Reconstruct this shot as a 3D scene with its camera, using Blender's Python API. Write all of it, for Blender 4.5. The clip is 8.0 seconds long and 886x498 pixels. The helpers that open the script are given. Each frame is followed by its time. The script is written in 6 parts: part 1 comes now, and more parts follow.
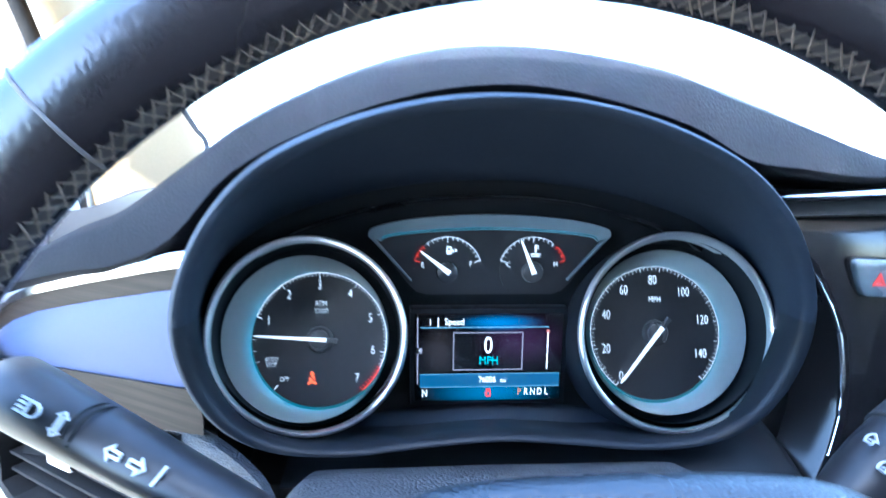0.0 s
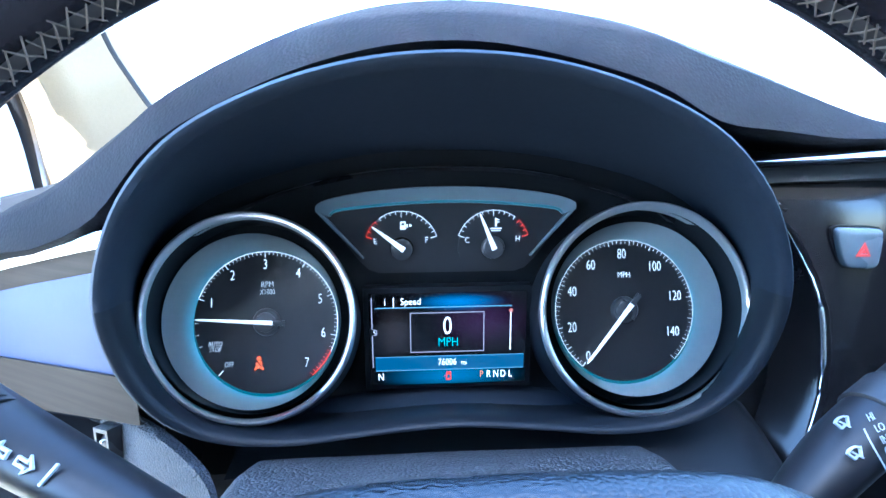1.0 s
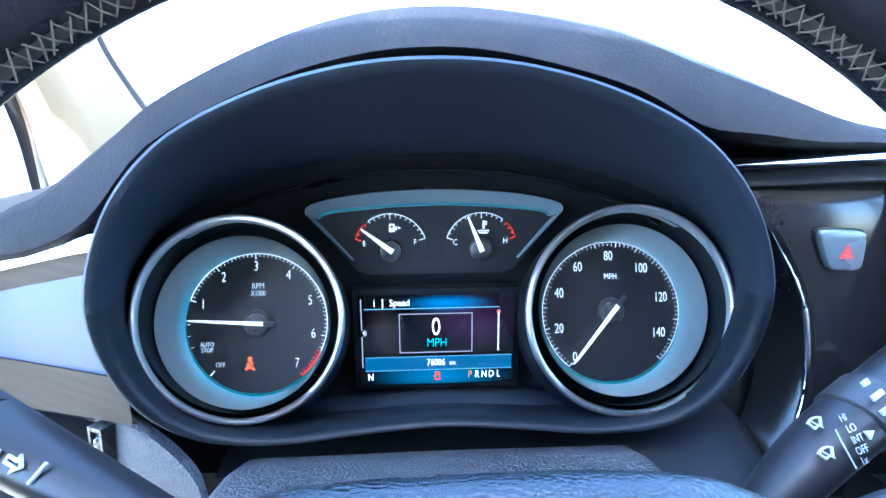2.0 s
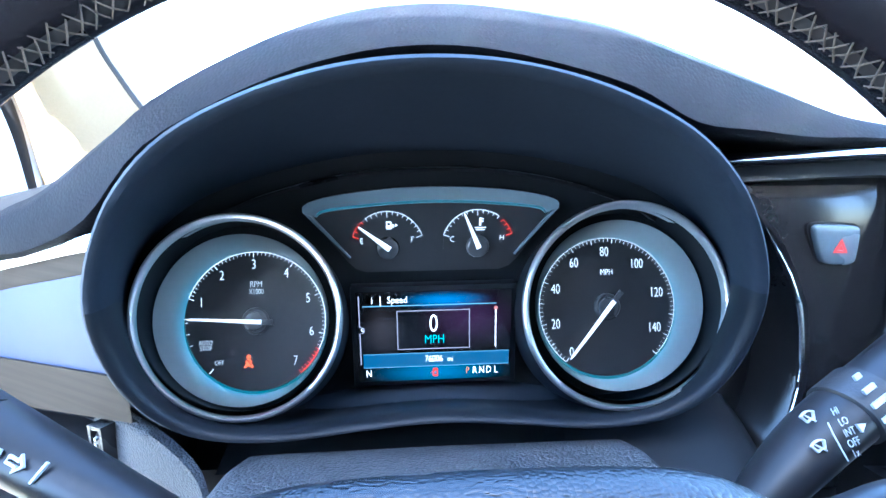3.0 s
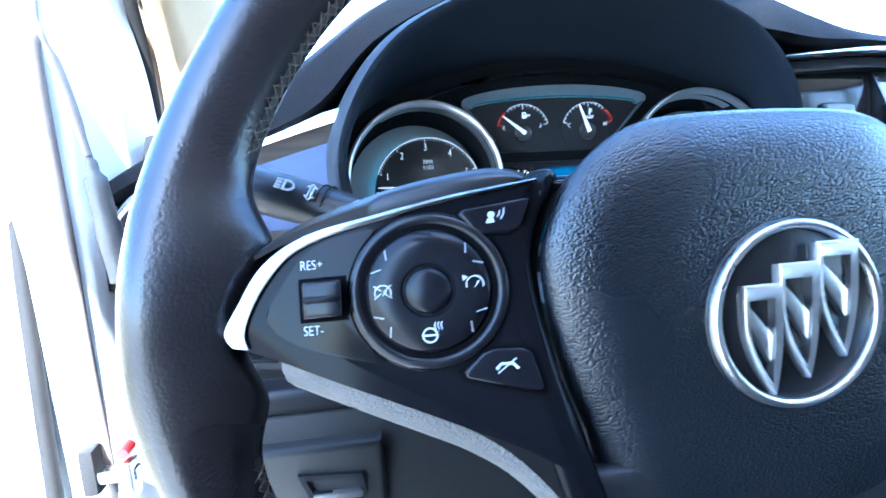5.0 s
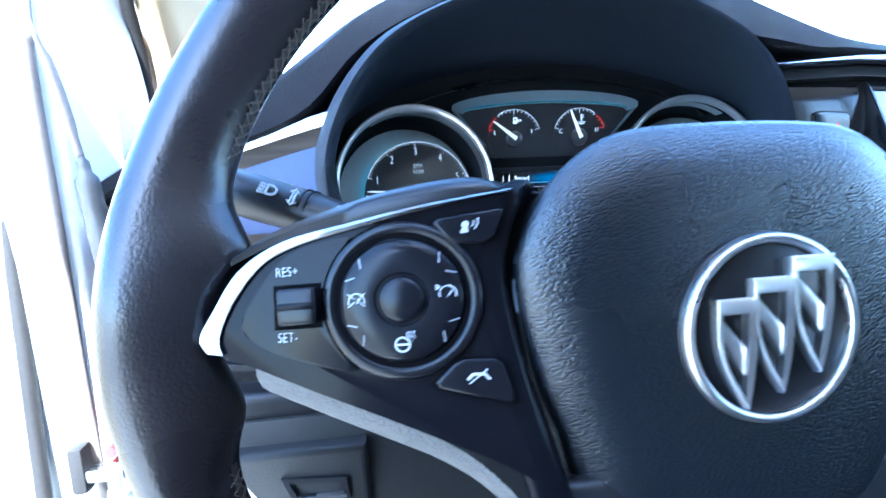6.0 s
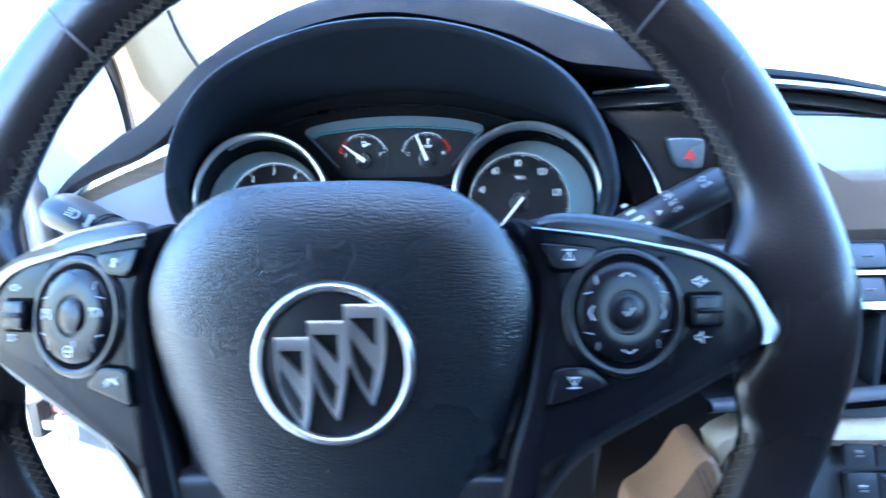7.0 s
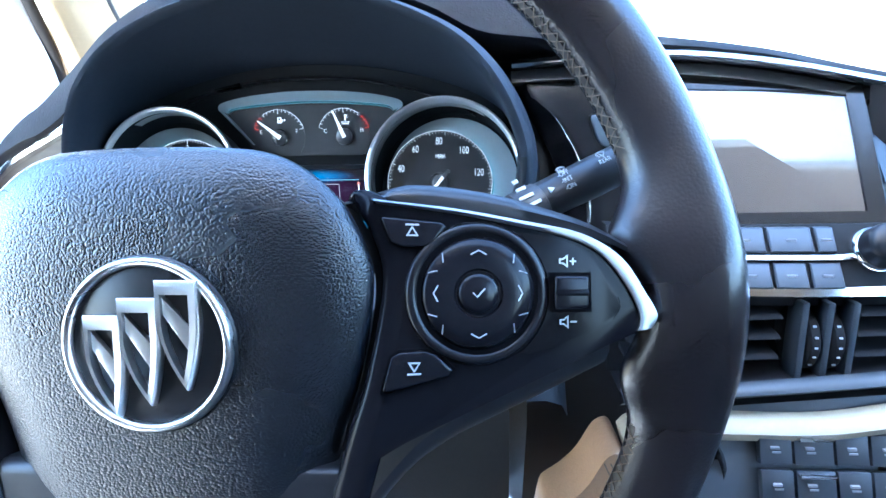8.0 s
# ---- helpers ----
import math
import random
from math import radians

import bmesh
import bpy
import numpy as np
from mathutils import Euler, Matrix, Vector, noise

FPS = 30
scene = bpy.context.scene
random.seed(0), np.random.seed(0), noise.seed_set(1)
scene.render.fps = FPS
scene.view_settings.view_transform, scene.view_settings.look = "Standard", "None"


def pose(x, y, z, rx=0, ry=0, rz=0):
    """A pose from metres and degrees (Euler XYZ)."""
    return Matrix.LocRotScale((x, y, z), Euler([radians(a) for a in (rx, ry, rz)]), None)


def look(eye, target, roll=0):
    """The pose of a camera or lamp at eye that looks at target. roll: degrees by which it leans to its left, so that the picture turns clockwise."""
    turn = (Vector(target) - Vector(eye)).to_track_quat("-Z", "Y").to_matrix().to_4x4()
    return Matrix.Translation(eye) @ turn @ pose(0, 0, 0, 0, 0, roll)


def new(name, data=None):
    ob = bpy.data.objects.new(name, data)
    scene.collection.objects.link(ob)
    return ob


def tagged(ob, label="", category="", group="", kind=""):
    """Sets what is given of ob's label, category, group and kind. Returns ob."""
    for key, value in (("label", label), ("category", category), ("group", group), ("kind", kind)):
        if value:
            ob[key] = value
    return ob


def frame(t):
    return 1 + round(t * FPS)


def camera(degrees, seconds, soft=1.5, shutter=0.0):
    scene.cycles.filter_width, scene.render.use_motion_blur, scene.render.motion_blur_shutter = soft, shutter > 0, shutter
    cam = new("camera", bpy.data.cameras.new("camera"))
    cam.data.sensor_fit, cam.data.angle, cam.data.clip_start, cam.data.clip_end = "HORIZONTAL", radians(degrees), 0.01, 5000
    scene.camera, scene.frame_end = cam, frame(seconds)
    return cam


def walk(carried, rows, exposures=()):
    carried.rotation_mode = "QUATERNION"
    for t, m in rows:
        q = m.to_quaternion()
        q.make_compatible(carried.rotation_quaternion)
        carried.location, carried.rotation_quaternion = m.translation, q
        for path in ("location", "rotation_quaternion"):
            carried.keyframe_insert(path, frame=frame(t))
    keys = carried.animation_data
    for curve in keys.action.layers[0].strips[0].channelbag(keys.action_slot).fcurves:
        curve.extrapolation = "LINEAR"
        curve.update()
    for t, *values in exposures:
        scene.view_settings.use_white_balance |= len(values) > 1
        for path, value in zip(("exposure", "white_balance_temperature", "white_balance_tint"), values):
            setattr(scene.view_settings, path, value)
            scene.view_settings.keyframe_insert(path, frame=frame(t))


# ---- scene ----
# Lengths below are in "design millimetres"; U turns them into metres (steering wheel 0.39 m across).
U = 0.00076
cam = camera(80.0, 8.0, soft=1.5, shutter=0.5)
# seconds, eye x y z (design mm), yaw to the left, pitch up, roll
PATH = [
    (0, -47.0, -305.1, 1186.3, -3.54, -9.53, 0.64),
    (0.2, -37.3, -297.0, 1175.5, -3.50, -9.49, 0.17),
    (0.5, -20.1, -289.1, 1173.2, -2.41, -10.85, -0.45),
    (1, -19.2, -287.9, 1179.3, -3.32, -11.49, -0.29),
    (1.5, -12.4, -290.8, 1181.7, -3.13, -11.58, -0.29),
    (3, -11.5, -292.9, 1183.5, -3.37, -12.22, -0.67),
    (3.2, -13.8, -304.4, 1191.7, -3.56, -13.05, -0.92),
    (3.5, -29.5, -338.4, 1199.6, -4.25, -14.31, -1.19),
    (3.8, -47.2, -371.9, 1191.8, -4.92, -14.37, -1.62),
    (4, -60.5, -388.0, 1182.3, -5.39, -14.06, -2.04),
    (4.3, -85.6, -398.7, 1150.2, -6.38, -11.99, -2.51),
    (4.5, -109.7, -400.8, 1128.8, -7.27, -10.64, -2.74),
    (4.7, -128.1, -397.4, 1117.4, -7.72, -10.25, -2.85),
    (5.25, -151.2, -386.9, 1102.0, -8.56, -9.29, -2.39),
    (5.8, -147.2, -385.2, 1102.0, -9.64, -8.53, -1.76),
    (6, -134.7, -391.3, 1109.0, -7.68, -9.82, -2.02),
    (6.5, -42.8, -422.3, 1125.4, -1.97, -10.16, -1.65),
    (6.7, 1.4, -428.2, 1129.6, 0.52, -10.54, -1.64),
    (7, 62.1, -430.0, 1133.5, 3.33, -11.34, -1.46),
    (7.3, 105.7, -419.9, 1128.2, 3.85, -11.58, -1.06),
    (7.5, 124.2, -413.7, 1125.6, 4.32, -11.95, -0.96),
    (8, 130.6, -409.1, 1122.0, 4.27, -12.35, -1.10),
]


def eye_pose(x, y, z, yaw, pitch, roll):
    a, b = radians(yaw), radians(pitch)
    eye = Vector((x, y, z)) * U
    return look(eye, eye + Vector((-math.sin(a) * math.cos(b), math.cos(a) * math.cos(b), math.sin(b))), roll)


# seconds, exposure, white balance, tint: the camera adjusts itself on the way
EXPOSURES = [(0.0, 4.68, 4850, 2), (0.5, 4.5, 4580, 2), (1.5, 4.7, 4680, 2), (3.0, 4.8, 4800, 2), (3.5, 4.78, 5080, 2), (4.0, 4.72, 5000, 2), (4.5, 4.27, 4800, 2), (6.0, 4.27, 4680, 2), (6.5, 4.24, 4640, 2), (7.0, 4.4, 4620, 2), (7.5, 4.58, 4950, 2), (8.0, 4.7, 5040, 2)]
walk(cam, [(t, eye_pose(*p)) for t, *p in PATH], exposures=EXPOSURES)

# ---------------------------------------------------------------- light
world = bpy.data.worlds.new("sky")
scene.world = world
world.use_nodes = True
_wn = world.node_tree
_sky = _wn.nodes.new("ShaderNodeTexSky")
_sky.sky_type, _sky.sun_disc = "NISHITA", False
SUN_EL, SUN_AZ = radians(46), radians(-170)      # azimuth from +y, towards +x
_sky.dust_density = 1.6
_sky.sun_elevation, _sky.sun_rotation = SUN_EL, SUN_AZ
_bg = _wn.nodes["Background"]
_bg.inputs["Strength"].default_value = 0.15
_wn.links.new(_sky.outputs["Color"], _bg.inputs["Color"])
_sd = bpy.data.lights.new("sun", "SUN")
_sd.energy, _sd.angle, _sd.color = 4.0, radians(0.5), (1.0, 0.93, 0.84)
sun = new("sun", _sd)
_to = Vector((math.sin(SUN_AZ) * math.cos(SUN_EL), math.cos(SUN_AZ) * math.cos(SUN_EL), math.sin(SUN_EL)))
sun.matrix_world = look(_to * 20, (0, 0, 0))


# ---------------------------------------------------------------- materials
def nodes_of(name):
    m = bpy.data.materials.new(name)
    m.use_nodes = True
    return m, m.node_tree, m.node_tree.nodes["Principled BSDF"]


def surface(name, base, rough, metal=0.0, vary=0.15, grain=0.0, grain_mm=1.2, kind="noise", coat=0.0, wear=0.0, rough_vary=0.08, spec=0.5, deep=0.0004):
    """A plain surface with colour variation at two scales, uneven gloss and, where grain is set, a relief."""
    m, t, b = nodes_of(name)
    L, N = t.links, t.nodes
    co = N.new("ShaderNodeTexCoord")
    big, small = N.new("ShaderNodeTexNoise"), N.new("ShaderNodeTexNoise")
    big.inputs["Scale"].default_value, small.inputs["Scale"].default_value = 14.0, 420.0
    big.inputs["Detail"].default_value, small.inputs["Detail"].default_value = 4.0, 2.0
    for n in (big, small):
        L.new(co.outputs["Object"], n.inputs["Vector"])
    mix = N.new("ShaderNodeMix")
    mix.data_type, mix.blend_type = "FLOAT", "MIX"
    mix.inputs[0].default_value = 0.4
    L.new(big.outputs["Fac"], mix.inputs[2])
    L.new(small.outputs["Fac"], mix.inputs[3])
    ramp = N.new("ShaderNodeMapRange")
    ramp.inputs["From Min"].default_value, ramp.inputs["From Max"].default_value = 0.3, 0.7
    ramp.inputs["To Min"].default_value, ramp.inputs["To Max"].default_value = 1 - vary, 1 + vary
    L.new(mix.outputs[0], ramp.inputs["Value"])
    mul = N.new("ShaderNodeVectorMath")
    mul.operation = "SCALE"
    mul.inputs[0].default_value = base
    L.new(ramp.outputs[0], mul.inputs["Scale"])
    L.new(mul.outputs[0], b.inputs["Base Color"])
    rr = N.new("ShaderNodeMapRange")
    rr.inputs["From Min"].default_value, rr.inputs["From Max"].default_value = 0.3, 0.7
    rr.inputs["To Min"].default_value, rr.inputs["To Max"].default_value = max(rough - rough_vary, 0.02), rough + rough_vary
    L.new(big.outputs["Fac"], rr.inputs["Value"])
    L.new(rr.outputs[0], b.inputs["Roughness"])
    b.inputs["Metallic"].default_value = metal
    b.inputs["Specular IOR Level"].default_value = spec
    b.inputs["Coat Weight"].default_value = coat
    b.inputs["Coat Roughness"].default_value = 0.04
    if grain:
        if kind == "cells":
            g = N.new("ShaderNodeTexVoronoi")
            g.feature = "SMOOTH_F1"
            g.inputs["Smoothness"].default_value = 0.35
            g.inputs["Scale"].default_value = 1000.0 / grain_mm
            out = g.outputs["Distance"]
            warp = N.new("ShaderNodeTexNoise")
            warp.inputs["Scale"].default_value = 350.0
            add = N.new("ShaderNodeVectorMath")
            add.operation = "MULTIPLY_ADD"
            add.inputs[1].default_value = (0.0007,) * 3
            L.new(co.outputs["Object"], warp.inputs["Vector"])
            L.new(warp.outputs["Color"], add.inputs[0])
            L.new(co.outputs["Object"], add.inputs[2])
            L.new(add.outputs[0], g.inputs["Vector"])
        elif kind == "pebble":
            g = N.new("ShaderNodeTexVoronoi")
            g.feature = "F1"
            g.inputs["Scale"].default_value = 1000.0 / grain_mm
            sq = N.new("ShaderNodeMath")
            sq.operation = "POWER"
            sq.inputs[1].default_value = 1.8
            st = N.new("ShaderNodeVectorMath")
            st.operation = "MULTIPLY"
            st.inputs[1].default_value = (0.9, 1.0, 1.08)
            L.new(co.outputs["Object"], st.inputs[0])
            L.new(st.outputs[0], g.inputs["Vector"])
            L.new(g.outputs["Distance"], sq.inputs[0])
            out = sq.outputs[0]
        else:
            g = N.new("ShaderNodeTexNoise")
            g.inputs["Scale"].default_value = 1000.0 / grain_mm
            g.inputs["Detail"].default_value = 3.0
            out = g.outputs["Fac"]
            L.new(co.outputs["Object"], g.inputs["Vector"])
        bump = N.new("ShaderNodeBump")
        bump.inputs["Strength"].default_value = min(grain, 1.0)
        bump.inputs["Distance"].default_value = deep
        bump.invert = kind != "noise"
        L.new(out, bump.inputs["Height"])
        L.new(bump.outputs[0], b.inputs["Normal"])
    return m


def creased_leather(name, base):
    """Worn smooth leather: fine pores, soft creases, patches rubbed glossy."""
    m = surface(name, base, 0.27, spec=0.5, grain=0.16, grain_mm=1.0, kind="cells", vary=0.3, rough_vary=0.07)
    t = m.node_tree
    N, L, b = t.nodes, t.links, t.nodes["Principled BSDF"]
    fine = [n for n in N if n.bl_idname == "ShaderNodeBump"][0]
    co, cr, mk, ml, bump = N.new("ShaderNodeTexCoord"), N.new("ShaderNodeTexNoise"), N.new("ShaderNodeTexNoise"), N.new("ShaderNodeMath"), N.new("ShaderNodeBump")
    cr.inputs["Scale"].default_value, cr.inputs["Detail"].default_value, cr.inputs["Distortion"].default_value = 420.0, 4.0, 1.5
    mk.inputs["Scale"].default_value = 22.0
    ml.operation = "MULTIPLY"
    L.new(co.outputs["Object"], cr.inputs["Vector"])
    L.new(co.outputs["Object"], mk.inputs["Vector"])
    L.new(cr.outputs["Fac"], ml.inputs[0])
    L.new(mk.outputs["Fac"], ml.inputs[1])
    bump.inputs["Strength"].default_value, bump.inputs["Distance"].default_value = 0.2, 0.0006
    L.new(ml.outputs[0], bump.inputs["Height"])
    L.new(fine.outputs[0], bump.inputs["Normal"])
    L.new(bump.outputs[0], b.inputs["Normal"])
    return m


def glow(name, colour, strength, base=(0.02, 0.02, 0.02)):
    """A lit print or display element."""
    m, t, b = nodes_of(name)
    b.inputs["Base Color"].default_value = (*base, 1)
    b.inputs["Emission Color"].default_value = (*colour, 1)
    b.inputs["Emission Strength"].default_value = strength * 0.38
    b.inputs["Roughness"].default_value = 0.3
    return m


def wood_veneer():
    m, t, b = nodes_of("wood_veneer")
    L, N = t.links, t.nodes
    co, mp, ns, rp = N.new("ShaderNodeTexCoord"), N.new("ShaderNodeMapping"), N.new("ShaderNodeTexNoise"), N.new("ShaderNodeValToRGB")
    mp.inputs["Scale"].default_value = (14, 14, 420)
    ns.inputs["Scale"].default_value, ns.inputs["Detail"].default_value = 1.0, 5.0
    rp.color_ramp.elements[0].color, rp.color_ramp.elements[1].color = (0.013, 0.0095, 0.0075, 1), (0.024, 0.018, 0.014, 1)
    rp.color_ramp.elements[0].position, rp.color_ramp.elements[1].position = 0.35, 0.65
    L.new(co.outputs["Object"], mp.inputs["Vector"])
    L.new(mp.outputs[0], ns.inputs["Vector"])
    L.new(ns.outputs["Fac"], rp.inputs["Fac"])
    L.new(rp.outputs[0], b.inputs["Base Color"])
    b.inputs["Roughness"].default_value = 0.5
    b.inputs["Specular IOR Level"].default_value = 0.08
    return m


def near_point(t, centre, size):
    """1 at a point of the object's space (design mm), 0 beyond size; returns a value socket."""
    N, L = t.nodes, t.links
    co, sub, sc, ln, mr = N.new("ShaderNodeTexCoord"), N.new("ShaderNodeVectorMath"), N.new("ShaderNodeVectorMath"), N.new("ShaderNodeVectorMath"), N.new("ShaderNodeMapRange")
    sub.operation, sc.operation, ln.operation = "SUBTRACT", "MULTIPLY", "LENGTH"
    sub.inputs[1].default_value = [c * U for c in centre]
    sc.inputs[1].default_value = [1 / (q * U) if q else 0.0 for q in size]
    L.new(co.outputs["Object"], sub.inputs[0])
    L.new(sub.outputs[0], sc.inputs[0])
    L.new(sc.outputs[0], ln.inputs[0])
    mr.interpolation_type = "SMOOTHSTEP"
    mr.inputs["From Min"].default_value, mr.inputs["From Max"].default_value = 1.0, 0.0
    L.new(ln.outputs["Value"], mr.inputs["Value"])
    return mr.outputs[0], ln.outputs["Value"]


def lcd_panel():
    """Backlit screen: near black, with the blue backlight clouds that it draws behind its header and foot."""
    m, t, b = nodes_of("lcd_panel")
    L, N = t.links, t.nodes
    add = None
    for centre, size, colour in (((6, 0, 1091), (30, 0, 6), (0.01, 0.13, 0.30)), ((2, 0, 1047), (46, 0, 10), (0.0, 0.10, 0.20)), ((20, 0, 1080), (34, 0, 20), (0.020, 0.006, 0.022)), ((-30, 0, 1074), (14, 0, 20), (0.018, 0.014, 0.014))):
        f, _ = near_point(t, centre, size)
        sc = N.new("ShaderNodeVectorMath")
        sc.operation = "SCALE"
        sc.inputs[0].default_value = colour
        L.new(f, sc.inputs["Scale"])
        if add is None:
            add = sc
        else:
            pl = N.new("ShaderNodeVectorMath")
            pl.operation = "ADD"
            L.new(add.outputs[0], pl.inputs[0])
            L.new(sc.outputs[0], pl.inputs[1])
            add = pl
    L.new(add.outputs[0], b.inputs["Emission Color"])
    b.inputs["Emission Strength"].default_value = 0.085
    b.inputs["Base Color"].default_value = (0.008, 0.008, 0.009, 1)
    b.inputs["Roughness"].default_value = 0.14
    return m


def lit_crescent(name, cx, cz):
    """Pale plate, edge-lit in turquoise from the dial's rim outwards."""
    m = surface(name, (0.36, 0.41, 0.43), 0.45, metal=0.2, vary=0.05)
    t = m.node_tree
    b = t.nodes["Principled BSDF"]
    _, d = near_point(t, (cx, 0, cz), (1, 0, 1))
    mr = t.nodes.new("ShaderNodeMapRange")
    mr.inputs["From Min"].default_value, mr.inputs["From Max"].default_value = 52.0, 38.0
    t.links.new(d, mr.inputs["Value"])
    pw = t.nodes.new("ShaderNodeMath")
    pw.operation = "POWER"
    pw.inputs[1].default_value = 3.2
    t.links.new(mr.outputs[0], pw.inputs[0])
    broad, _ = near_point(t, (cx * 1.22, 0, cz - 16), (66, 0, 66))
    ml = t.nodes.new("ShaderNodeMath")
    ml.operation = "MULTIPLY"
    t.links.new(pw.outputs[0], ml.inputs[0])
    t.links.new(broad, ml.inputs[1])
    out = t.nodes.new("ShaderNodeMath")
    out.operation = "MULTIPLY"
    out.inputs[1].default_value = 0.030
    t.links.new(ml.outputs[0], out.inputs[0])
    t.links.new(out.outputs[0], b.inputs["Emission Strength"])
    b.inputs["Emission Color"].default_value = (0.05, 0.72, 0.95, 1)
    return m


def clear_glass(name, tint=(1, 1, 1)):
    m, t, b = nodes_of(name)
    b.inputs["Base Color"].default_value = (*tint, 1)
    b.inputs["Transmission Weight"].default_value = 1.0
    b.inputs["Roughness"].default_value = 0.0
    b.inputs["IOR"].default_value = 1.05
    return m


